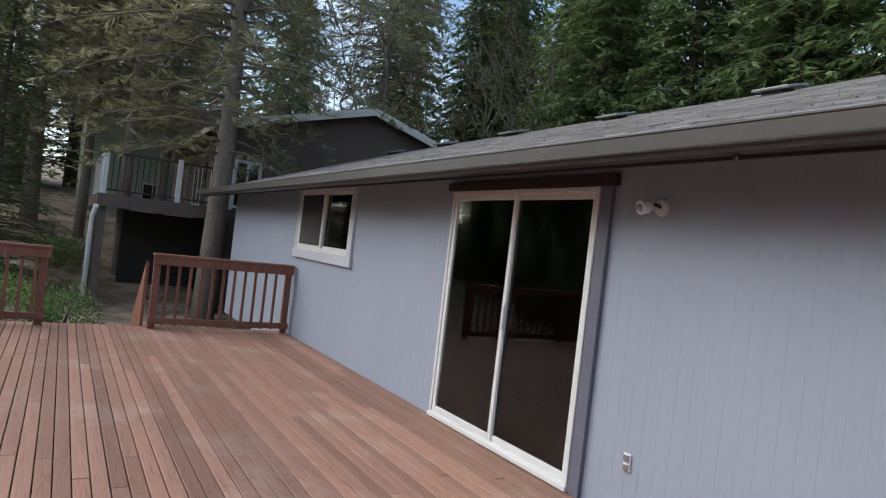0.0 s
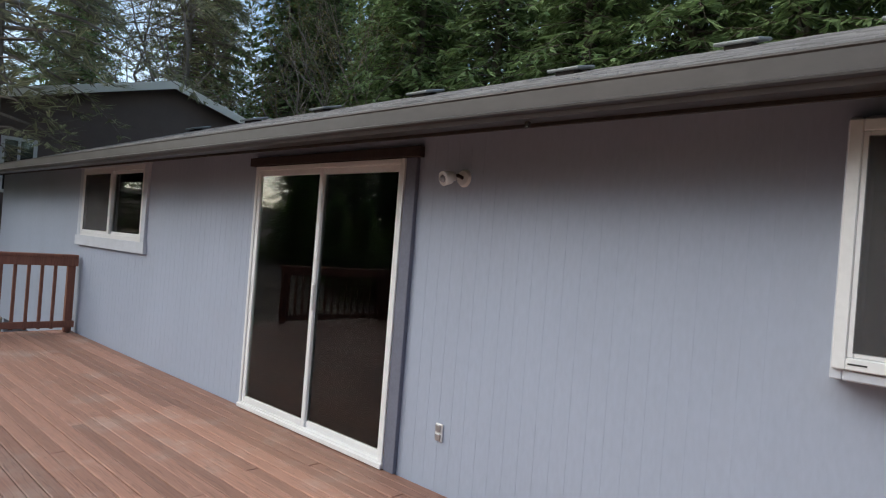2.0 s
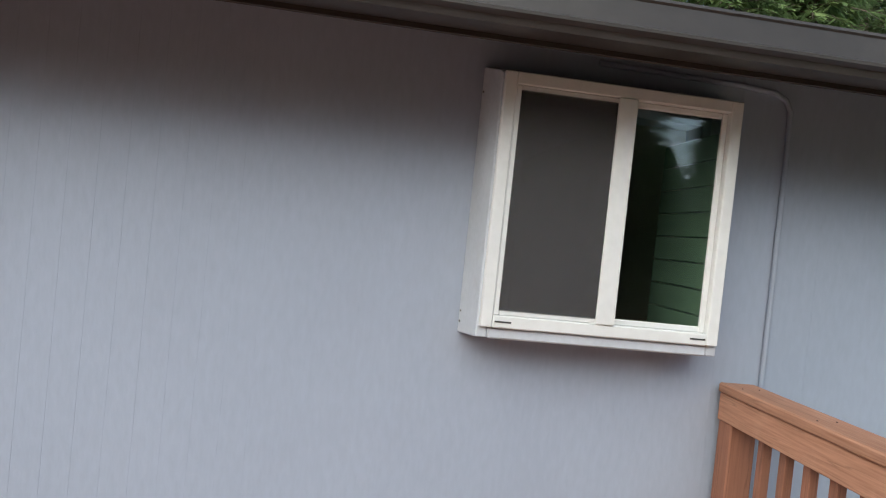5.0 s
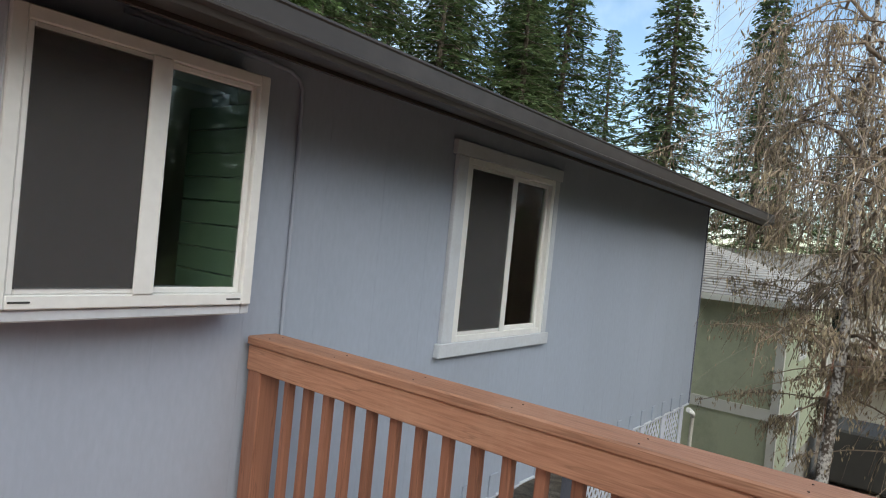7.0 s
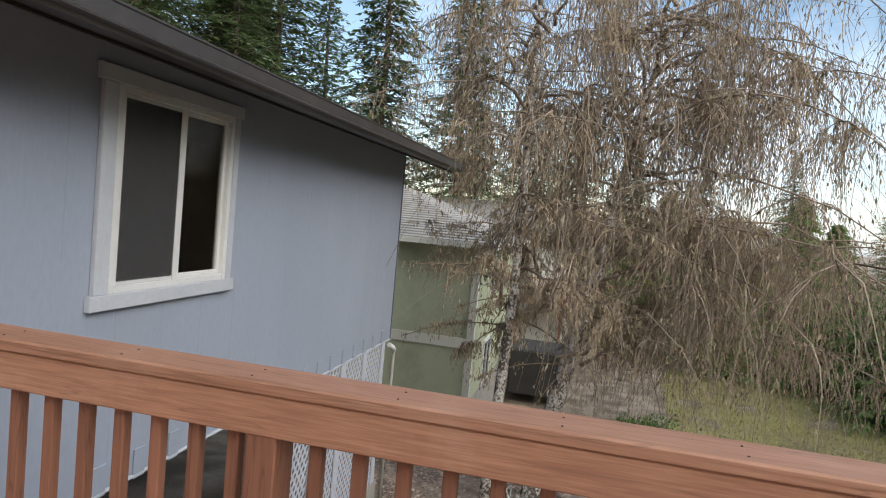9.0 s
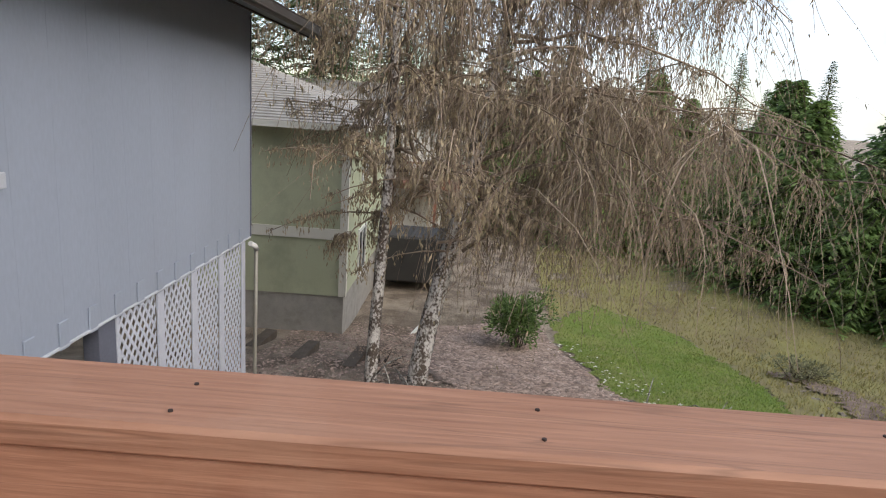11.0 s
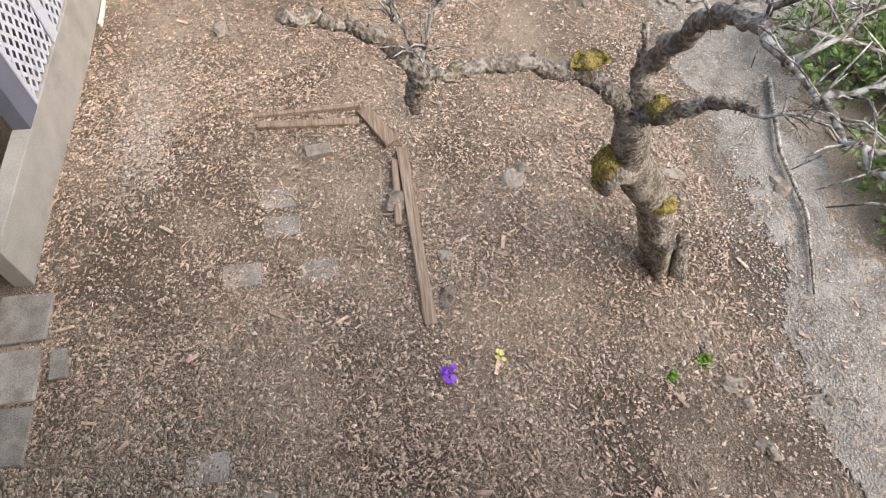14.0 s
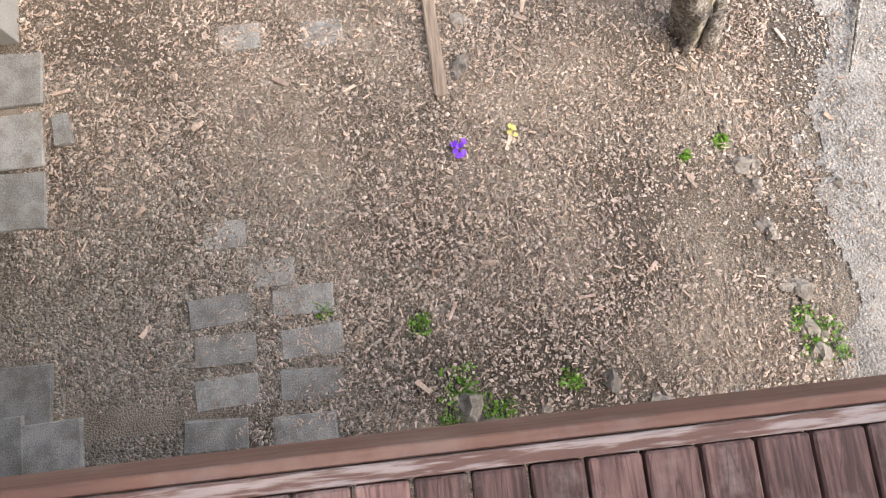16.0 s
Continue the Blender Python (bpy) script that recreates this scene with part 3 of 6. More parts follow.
def rail_run(name, a, b, along, at, inner, label, top=1.0, posts=(), first=0.1, step=0.122, cap=0.14, bal_z=0.05, wood=None):
    """A rail from a to b along 'x' or 'y' at the other coordinate; inner is +1 or -1 towards the deck."""
    r = thing(name, label, "railing", "deck railings")
    def put(p0, p1, q0, q1, z0, z1, nm, m, bevel=0.004):
        if along == "y":
            part(nm, box((q0, p0, z0), (q1, p1, z1), bevel), m, r)
        else:
            part(nm, box((p0, q0, z0), (p1, q1, z1), bevel), m, r)
    wood = wood or (RAIL if along == "y" else RAILX)
    put(a, b, at - cap / 2 - (0.014 if inner > 0 else 0), at + cap / 2 + (0.014 if inner < 0 else 0), top - 0.038, top, "cap_rail", wood, 0.006)
    f = at + inner * 0.06
    put(a, b, f - inner * 0.038, f, top - 0.15, top - 0.040, "top_rail", wood)
    put(a, b, f - inner * 0.038, f, 0.07, 0.155, "bottom_rail", wood)
    g = f - inner * 0.040
    p = a + first
    while p < b - 0.04:
        if all(abs(p - q) > 0.075 for q in posts):
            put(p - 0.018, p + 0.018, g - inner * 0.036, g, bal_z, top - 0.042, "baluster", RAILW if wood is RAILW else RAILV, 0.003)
        p += step
    for q in np.arange(a + 0.15, b, 0.41) if along == "y" else ():
        for o in (-0.035, 0.035):
            nb = bmesh.new()
            bmesh.ops.create_cone(nb, cap_ends=True, segments=8, radius1=0.003, radius2=0.0027, depth=0.002, matrix=Matrix.Translation((at + o, q, top + 0.001)))
            part("nail", nb, DARKTRIM, r)
    for q in posts:
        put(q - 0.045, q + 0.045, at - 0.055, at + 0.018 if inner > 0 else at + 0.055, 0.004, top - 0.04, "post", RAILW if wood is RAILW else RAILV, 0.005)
    return r


rail_run("deck_railing", DY1, -0.03, "y", 1.905, -1, "red-brown stained wooden deck railing with square balusters", 1.0, posts=(-5.4, -3.7, -1.83, -0.08), first=0.11)
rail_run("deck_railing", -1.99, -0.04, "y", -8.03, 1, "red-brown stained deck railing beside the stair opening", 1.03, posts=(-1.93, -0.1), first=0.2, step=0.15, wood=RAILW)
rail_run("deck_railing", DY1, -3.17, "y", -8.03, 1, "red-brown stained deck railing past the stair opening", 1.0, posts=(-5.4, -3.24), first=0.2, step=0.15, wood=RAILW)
rail_run("deck_railing", DX0, 1.8, "x", DY1 + 0.07, 1, "red-brown stained deck railing along the outer edge", 1.0, posts=(-8.1, -5.5, -3.0, -0.5), first=0.1, step=0.15)


def stairs():
    s = thing("deck_stairs", "red-brown wooden steps down from the deck with a sloping side board", "stairs")
    for i in range(4):
        z = -0.18 * (i + 1)
        x = DX0 - 0.05 - 0.27 * i
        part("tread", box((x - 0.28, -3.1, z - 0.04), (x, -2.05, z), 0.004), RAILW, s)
    for y in (-2.05, -3.14):
        bm = bmesh.new()
        e = [[bm.verts.new((x, yy, z)) for x, z in ((DX0 - 0.03, 0.9), (DX0 - 0.03, -0.25), (DX0 - 1.15, -0.9), (DX0 - 1.15, -0.05))] for yy in (y, y + 0.04)]
        if y < -3:
            for row in e:
                row[0].co.z, row[3].co.z = 0.02, -0.72
        bm.faces.new(e[0]), bm.faces.new(e[1][::-1])
        for i in range(4):
            bm.faces.new((e[0][i], e[1][i], e[1][(i + 1) % 4], e[0][(i + 1) % 4]))
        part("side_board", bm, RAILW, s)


stairs()


# ---- things on the wall ----
def wall_lamp():
    l = thing("wall_lamp", "bare white wall lamp holder beside the sliding door", "lamp", at=(-1.27, 0, 1.93))
    bm = bmesh.new()
    bmesh.ops.create_cone(bm, cap_ends=True, segments=20, radius1=0.055, radius2=0.045, depth=0.02, matrix=Matrix.Translation((0, -0.011, 0)) @ Matrix.Rotation(math.pi / 2, 4, "X"))
    part("base_plate", bm, WHITE, l)
    part("arm", tube(bmesh.new(), [(0, -0.015, 0), (-0.01, -0.05, 0.012), (-0.02, -0.08, 0)], 0.012, 8), DARKTRIM, l)
    part("socket", tube(bmesh.new(), [(-0.02, -0.075, 0.004), (-0.03, -0.10, -0.006), (-0.04, -0.15, -0.02)], [0.03, 0.04, 0.045], 14), WHITE, l)
    part("bulb", tube(bmesh.new(), [(-0.04, -0.15, -0.02), (-0.044, -0.17, -0.025)], [0.025, 0.012], 12), METAL, l)


wall_lamp()


def outlet():
    o = thing("outlet_box", "pale weatherproof outlet cover on the siding", "outlet", at=(-1.31, 0, 0.36))
    part("plate", box((-0.03, -0.014, -0.055), (0.03, -0.001, 0.055), 0.004), WHITE, o)
    for z in (-0.028, 0.028):
        part("flap", box((-0.022, -0.024, z - 0.022), (0.022, -0.0145, z + 0.022), 0.004), METAL, o)


outlet()
part_conduit = thing("wall_conduit", "painted cable conduit bent down the siding", "conduit")
part("pipe", tube(bmesh.new(), [(1.2, -0.012, 2.21), (1.8, -0.012, 2.20), (1.95, -0.012, 2.19), (2.0, -0.012, 2.165), (2.025, -0.012, 2.12), (2.03, -0.012, 1.9), (2.035, -0.012, 0.6), (2.03, -0.012, -0.25)], 0.011, 8), SIDING, part_conduit)

# ---- lattice skirt ----
def lattice():
    part_box = lambda nm, a, b, m, label, cat: tagged(part(nm, box(a, b, 0.004), m), label, cat, kind="structure")
    part_box("footing", (4.45, 0.0, -3.3), (8.62, 0.13, -2.27), CONCRETE, "low grey concrete footing under the lattice", "footing")
    part_box("sill_flashing", (2.1, -0.015, WALLBOT - 0.02), (WX1, 0.03, WALLBOT - 0.001), TRIM, "thin white edge strip under the siding", "trim")
    rnd = random.Random(8)
    for i, x in enumerate(np.arange(2.4, WX1 - 0.1, 0.33)):
        c = tagged(part("siding_cleat", box((x - 0.05, -0.014, WALLBOT - 0.03), (x + 0.05, -0.002, WALLBOT + 0.16), 0.004), SIDING), "short blue-grey cleat on the siding edge", "cleat", "siding cleats")
    post = thing("skirt_post", "dark blue-grey wooden post under the house", "post")
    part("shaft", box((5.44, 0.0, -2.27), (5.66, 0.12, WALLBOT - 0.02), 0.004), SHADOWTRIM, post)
    z0, z1 = -2.26, WALLBOT - 0.03
    xs = [5.69, 6.43, 7.12, 7.81, 8.50]
    for a, b in zip(xs, xs[1:]):
        p = thing("lattice_panel", "white-blue painted diagonal lattice panel under the house", "lattice", "lattice skirt")
        part("batten", box((b - 0.115, -0.006, z0), (b, 0.012, z1), 0.003), LATTICE, p)
        lo, hi = a, b - 0.115
        for sgn, y in ((1, 0.016), (-1, 0.0215)):
            c = -4.0
            while c < 4.0:
                # diagonal slat clipped to the panel
                pts = []
                for k in (c - 0.024, c + 0.024):
                    seg = []
                    for x in (lo, hi):
                        z = z0 + (x - lo if sgn > 0 else hi - x) * 1.35 + k
                        seg.append([x, z])
                    (xa, za), (xb, zb) = seg
                    lim = []
                    for zz in (z0, z1):
                        lim.append(xa + (zz - za) * (xb - xa) / (zb - za))
                    l0, l1 = max(lo, min(lim)), min(hi, max(lim))
                    if l1 > l0:
                        pts.append(((l0, za + (l0 - xa) * (zb - za) / (xb - xa)), (l1, za + (l1 - xa) * (zb - za) / (xb - xa))))
                if len(pts) == 2:
                    (p0, p1), (q0, q1) = pts
                    ring = [p0, p1, q1, q0]
                    v = [(x, y, z) for x, z in ring] + [(x, y + 0.005, z) for x, z in ring]
                    raw("slat", v, [(0, 1, 2, 3), (7, 6, 5, 4), (0, 4, 5, 1), (1, 5, 6, 2), (2, 6, 7, 3), (3, 7, 4, 0)], LATTICE, p)
                c += 0.128
    part("batten", box((5.665, -0.006, z0), (5.70, 0.012, z1), 0.003), LATTICE, p)


lattice()
d = thing("downspout", "cream plastic downspout at the house corner", "downspout")
part("pipe", tube(bmesh.new(), [(8.66, -0.05, -0.40), (8.73, -0.06, -0.44), (8.76, -0.05, -0.6), (8.75, -0.03, -2.78)], 0.024, 8), PIPE, d)
part("elbow", tube(bmesh.new(), [(8.60, -0.03, -0.37), (8.69, -0.06, -0.42), (8.74, -0.06, -0.47)], 0.032, 10), WHITE, d)
part("shoe", tube(bmesh.new(), [(8.75, -0.03, -2.74), (8.75, -0.05, ground(8.75, 0) + 0.02)], [0.045, 0.06], 8), PIPE, d)

# ---- more materials ----
def leaf_material(name, base, other, spread=0.35, rough=0.6, through=0.25):
    m = material(name, base, rough, other, 1.5, fine=9, bump=0, spread=spread, spec=0.25)
    n, link = m.node_tree.nodes, m.node_tree.links.new
    b = n["Principled BSDF"]
    tl, mx = n.new("ShaderNodeBsdfTranslucent"), n.new("ShaderNodeMixShader")
    col = b.inputs["Base Color"].links[0].from_socket
    link(col, tl.inputs["Color"])
    mx.inputs[0].default_value = through
    link(b.outputs[0], mx.inputs[1])
    link(tl.outputs[0], mx.inputs[2])
    link(mx.outputs[0], n["Material Output"].inputs["Surface"])
    return m


CEDAR = leaf_material("cedar_sprays", (0.25, 0.33, 0.135), (0.13, 0.20, 0.085), 0.5, 0.6, 0.4)
HEDGE = leaf_material("cypress_sprays", (0.36, 0.47, 0.17), (0.20, 0.31, 0.11), 0.5, 0.6, 0.55)
FIR = leaf_material("fir_needles", (0.18, 0.235, 0.105), (0.10, 0.15, 0.07), 0.45, 0.6, 0.35)
PINE = leaf_material("pine_needles", (0.37, 0.38, 0.22), (0.31, 0.295, 0.19), 0.5, 0.6, 0.55)
LAUREL = leaf_material("laurel_leaves", (0.23, 0.33, 0.11), (0.11, 0.185, 0.06), 0.5, 0.4)
WEED = leaf_material("weed_leaves", (0.26, 0.47, 0.08), (0.18, 0.36, 0.06), 0.35)
YELLEAF = leaf_material("yellow_green_buds", (0.22, 0.20, 0.06), (0.15, 0.13, 0.05), 0.4)
YELBUSH = leaf_material("yellow_bush_leaves", (0.42, 0.40, 0.06), (0.30, 0.32, 0.05), 0.3)
GRASS = leaf_material("grass_blades", (0.20, 0.32, 0.06), (0.32, 0.37, 0.10), 0.45)
DRYGRASS = leaf_material("dry_grass_blades", (0.42, 0.38, 0.14), (0.32, 0.27, 0.13), 0.35)
BARK = material("fir_bark", (0.11, 0.085, 0.065), 0.95, (0.17, 0.14, 0.115), 6, (1, 1, 0.25), 40, 0.8, depth=0.03)
PINEBARK = material("pine_bark", (0.20, 0.165, 0.135), 0.95, (0.30, 0.255, 0.22), 5, (1, 1, 0.3), 35, 0.8, depth=0.03)
BIRCHBARK = material("birch_bark", (0.74, 0.70, 0.66), 0.85, (0.13, 0.10, 0.08), 6, (1, 1, 0.8), 30, 0.7, sharp=0.09, stain=(0.10, 0.075, 0.06), stain_scale=15, stain_amount=1.0, depth=0.015)
TWIG = material("birch_twigs", (0.40, 0.315, 0.24), 0.9, (0.24, 0.18, 0.135), 3, fine=20, bump=0, spread=0.4)
CATKIN = material("birch_catkins", (0.52, 0.43, 0.29), 0.9, (0.36, 0.285, 0.19), 3, fine=20, bump=0, spread=0.4)
APPLE = material("apple_bark", (0.17, 0.138, 0.11), 0.95, (0.42, 0.375, 0.325), 11, fine=50, bump=1.0, sharp=0.12, stain=(0.16, 0.13, 0.03), stain_scale=5, stain_amount=0.6, depth=0.03)
LICHEN = material("lichen_twigs", (0.50, 0.48, 0.43), 0.95, (0.13, 0.105, 0.085), 16, fine=60, bump=0.6, spread=0.2, sharp=0.12)
MOSS = material("yellow_moss", (0.40, 0.31, 0.08), 0.95, (0.14, 0.115, 0.045), 24, fine=110, bump=1.0, sharp=0.14)
GREYPEB = material("grey_pebbles", (0.46, 0.42, 0.375), 0.95, (0.30, 0.27, 0.235), 4, fine=40, bump=0.2, spread=0.5)
GRAVEL = material("grey_path_gravel", (0.43, 0.395, 0.355), 0.95, (0.27, 0.24, 0.21), 5, fine=70, bump=1.0, depth=0.03, sharp=0.14)
LEAFBIT = material("pinkish_dry_leaves", (0.50, 0.385, 0.325), 0.95, (0.30, 0.21, 0.165), 3, fine=30, bump=0.2, spread=0.45)
DARKPEB = material("dark_brown_pebbles", (0.38, 0.325, 0.265), 0.9, (0.22, 0.185, 0.145), 4, fine=40, bump=0.2, spread=0.5)
LITTER = material("bed_litter", (0.44, 0.33, 0.27), 0.95, (0.22, 0.155, 0.12), 5.0, fine=60, bump=1.0, stain=(0.12, 0.085, 0.06), stain_scale=1.1, stain_amount=0.7, depth=0.03)
LAWN = material("lawn", (0.19, 0.28, 0.06), 0.95, (0.33, 0.33, 0.12), 0.9, fine=50, bump=0.8, sharp=0.16, stain=(0.24, 0.18, 0.11), stain_scale=1.3, stain_amount=0.6, depth=0.03)
MEADOW = material("dry_meadow", (0.34, 0.32, 0.11), 0.95, (0.30, 0.24, 0.14), 0.6, fine=30, bump=0.8, stain=(0.16, 0.11, 0.075), stain_scale=0.5, stain_amount=0.7, depth=0.03)
PEBBLE = material("pebbles", (0.55, 0.44, 0.355), 0.9, (0.35, 0.275, 0.215), 4, fine=40, bump=0.2, spread=0.55)
CHIP = material("bark_chips", (0.62, 0.47, 0.365), 0.95, (0.36, 0.25, 0.185), 8, fine=60, bump=0.3, spread=0.5)
STONE = material("field_stone", (0.37, 0.315, 0.26), 0.95, (0.22, 0.185, 0.15), 12, fine=40, bump=0.7, spread=0.25, depth=0.02)
PAVER = material("concrete_paver", (0.42, 0.39, 0.35), 0.95, (0.25, 0.23, 0.205), 9, fine=120, bump=0.6, spread=0.2, sharp=0.16, stain=(0.19, 0.165, 0.12), stain_scale=7, stain_amount=0.75)
OLDWOOD = material("weathered_board", (0.42, 0.32, 0.24), 0.95, (0.18, 0.125, 0.09), 9, (0.08, 1, 1), 60, 1.0, spread=0.15)
GREENWALL = material("sage_green_siding", (0.54, 0.57, 0.40), 0.75, (0.49, 0.52, 0.36), 1.5, fine=30, bump=0.1, stain=(0.19, 0.2, 0.13), stain_scale=0.8, stain_amount=0.4)
SAGE = material("pale_sage_siding", (0.36, 0.42, 0.34), 0.75, (0.32, 0.37, 0.30), 1.5, fine=30, bump=0.1)
BROWNWALL = material("brown_siding", (0.17, 0.13, 0.115), 0.8, (0.14, 0.107, 0.095), 2, fine=30, bump=0.15)
ORANGEWALL = material("cedar_brown_wall", (0.28, 0.155, 0.07), 0.8, (0.22, 0.12, 0.055), 2, fine=30, bump=0.1)
BLUEWALL = material("blue_wall", (0.12, 0.15, 0.24), 0.8, None, 2, fine=30, bump=0.1)
PALEROOF = material("pale_grey_shingle", (0.43, 0.405, 0.375), 0.95, (0.33, 0.31, 0.285), 4, fine=60, bump=0.5, spread=0.2)
CREAM = material("cream_trim", (0.8, 0.78, 0.70), 0.6, (0.74, 0.72, 0.64), 4, bump=0.05)
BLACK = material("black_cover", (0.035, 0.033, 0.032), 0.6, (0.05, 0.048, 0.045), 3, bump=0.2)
PURPLE = material("purple_petals", (0.24, 0.05, 0.75), 0.6, (0.3, 0.1, 0.8), 20, bump=0)
YELLOW = material("yellow_petals", (0.75, 0.68, 0.2), 0.6, None, 20, bump=0)

# ---- plants ----
def conifer(name, label, h, r, seed, leaf, bark, bare=0.06, branches=150, sprays=12, droop=0.35, spray=0.42, width=0.11, category="tree", open_crown=False, trunk=None, group="trees", hang=(-0.85, 0.0), blades=3):
    """A conifer: tapered trunk, whorled limbs, and hanging sprays with gaps between them."""
    rnd = random.Random(seed)
    t = thing(name, label, category, group)
    bm = bmesh.new()
    tr = trunk or h * 0.014 + 0.05
    tube(bm, [(0.05 * math.sin(i), 0.05 * math.cos(i * 1.3), h * i / 8 - 0.2) for i in range(9)], [max(0.02, tr * (1 - 0.93 * i / 8)) for i in range(9)], 8)
    verts, faces = [], []
    for b in range(branches):
        f = bare + (1 - bare) * ((b + rnd.random()) / branches) ** (0.9 if not open_crown else 0.75)
        if open_crown:
            L = r * (0.45 + 0.7 * math.sin(math.pi * min(1, (f - bare) / (1 - bare) * 0.9 + 0.12))) * rnd.uniform(0.5, 1.1)
        else:
            L = r * (1 - f) ** 0.95 * rnd.uniform(0.6, 1.2) + 0.22
        az = b * 2.399 + rnd.uniform(-0.4, 0.4)
        d = Vector((math.cos(az), math.sin(az), 0))
        side = Vector((-d.y, d.x, 0))
        z0 = h * f
        rise = rnd.uniform(-0.05, 0.25)
        def at(u):
            return Vector((0, 0, z0)) + d * (L * u) + Vector((0, 0, L * (rise * u - droop * u * u * rnd.uniform(0.9, 1.1))))
        pts = [at(u) for u in (0, 0.35, 0.7, 1)]
        tube(bm, pts, [0.018 + 0.008 * L, 0.015 + 0.005 * L, 0.012, 0.005], 3)
        k = max(4, int(sprays * (0.4 + 0.6 * L / r)))
        for i in range(k):
            u = 0.12 + 0.88 * (i + rnd.random()) / k
            if open_crown and u < 0.35:
                continue
            c = at(u)
            for s in (-1, 1):
                ln = spray * rnd.uniform(0.6, 1.25) * (1.15 - 0.55 * u) * (1 if open_crown else min(1, 0.3 + 1.5 * L / r))
                out = (side * s * rnd.uniform(0.6, 1.0) + d * rnd.uniform(0.2, 0.9) + Vector((0, 0, rnd.uniform(*hang) if not open_crown else rnd.uniform(-0.5, 0.6)))).normalized()
                w = out.cross(Vector((rnd.uniform(-0.5, 0.5), rnd.uniform(-0.5, 0.5), 1))).normalized() * width
                for j in range(blades):
                    a = rnd.uniform(-0.6, 0.6)
                    o2 = (out + w.normalized() * a + Vector((0, 0, rnd.uniform(-0.3, 0.12)))).normalized()
                    p = c + out * ln * rnd.uniform(0.0, 0.55)
                    q = p + o2 * ln * rnd.uniform(0.5, 0.95)
                    n = len(verts)
                    ww = w * rnd.uniform(0.28, 0.5)
                    verts += [p - ww * 0.3, (p + q) / 2 - ww, q, (p + q) / 2 + ww]
                    faces.append((n, n + 1, n + 2, n + 3))
    part("trunk", bm, bark, t)
    raw("crown", [tuple(v) for v in verts], faces, leaf, t)
    return t


def place(ob, x, y, scale=1.0, turn=0.0, sink=0.1, first=False):
    m = Matrix.Translation((x, y, ground(x, y) - sink)) @ Matrix.Rotation(turn, 4, "Z")
    o = ob if first else copy_thing(ob, m)
    o.matrix_basis = m @ Matrix.Diagonal((scale, scale, scale, 1))
    return o


rnd = random.Random(11)
cedar_a = conifer("cedar_tree", "dense green cedar with drooping feathery sprays", 17, 4.1, 1, CEDAR, BARK, 0.02, 330, 16, 0.42, 0.6, 0.10, blades=5)
cedar_b = conifer("cedar_tree", "dense green cedar with drooping feathery sprays", 15, 4.4, 2, CEDAR, BARK, 0.02, 320, 16, 0.5, 0.6, 0.10, blades=5)
fir_a = conifer("fir_tree", "tall dark green fir with layered limbs", 18, 4.5, 3, FIR, BARK, 0.04, 330, 17, 0.34, 0.66, 0.12, hang=(-0.4, 0.12))
fir_b = conifer("fir_tree", "tall narrow dark green fir", 16, 4.4, 4, FIR, BARK, 0.04, 260, 15, 0.3, 0.7, 0.14, hang=(-0.3, 0.15), blades=2)
hedge_cedar = conifer("cedar_tree", "broad bushy green cedar branched to the ground", 7.5, 4.3, 7, HEDGE, BARK, 0.0, 270, 17, 0.38, 0.6, 0.12)
pine_a = conifer("pine_tree", "tall pine with a bare trunk and ragged olive crown", 17, 4.0, 5, PINE, PINEBARK, 0.21, 240, 26, 0.45, 0.5, 0.045, open_crown=True, trunk=0.27, blades=7)
pine_b = conifer("pine_tree", "slim pine with a long bare trunk and thin crown", 19, 3.4, 6, PINE, PINEBARK, 0.24, 180, 24, 0.45, 0.5, 0.045, open_crown=True, trunk=0.19, blades=7)
used = set()


def plant(ob, x, y, s=1.0):
    place(ob, x, y, s * rnd.uniform(0.93, 1.07), rnd.uniform(0, 6.28), 0.1, first=ob.name not in used)
    used.add(ob.name)


# wall of conifers behind the house
x = -17.0
while x < 12:
    plant(rnd.choice((cedar_a, cedar_b)), x, 12.0 + rnd.uniform(-0.6, 1.2), 0.95)
    x += rnd.uniform(2.5, 3.1)
x = -20.0
while x < 18:
    plant(rnd.choice((cedar_a, cedar_b, fir_a)), x, 16.5 + rnd.uniform(-1.0, 1.5), 1.1)
    x += rnd.uniform(3.2, 4.2)
for x, y, k in ((14.5, 17.5, 1.15), (17.2, 18.5, 1.25), (20.5, 19.0, 1.25), (23.4, 17.0, 1.15), (26.5, 18.5, 1.3), (29.2, 16.0, 1.25), (31.5, 18.5, 1.25), (22, 24, 1.35), (28, 25, 1.35)):
    plant(fir_a, x, y, k)
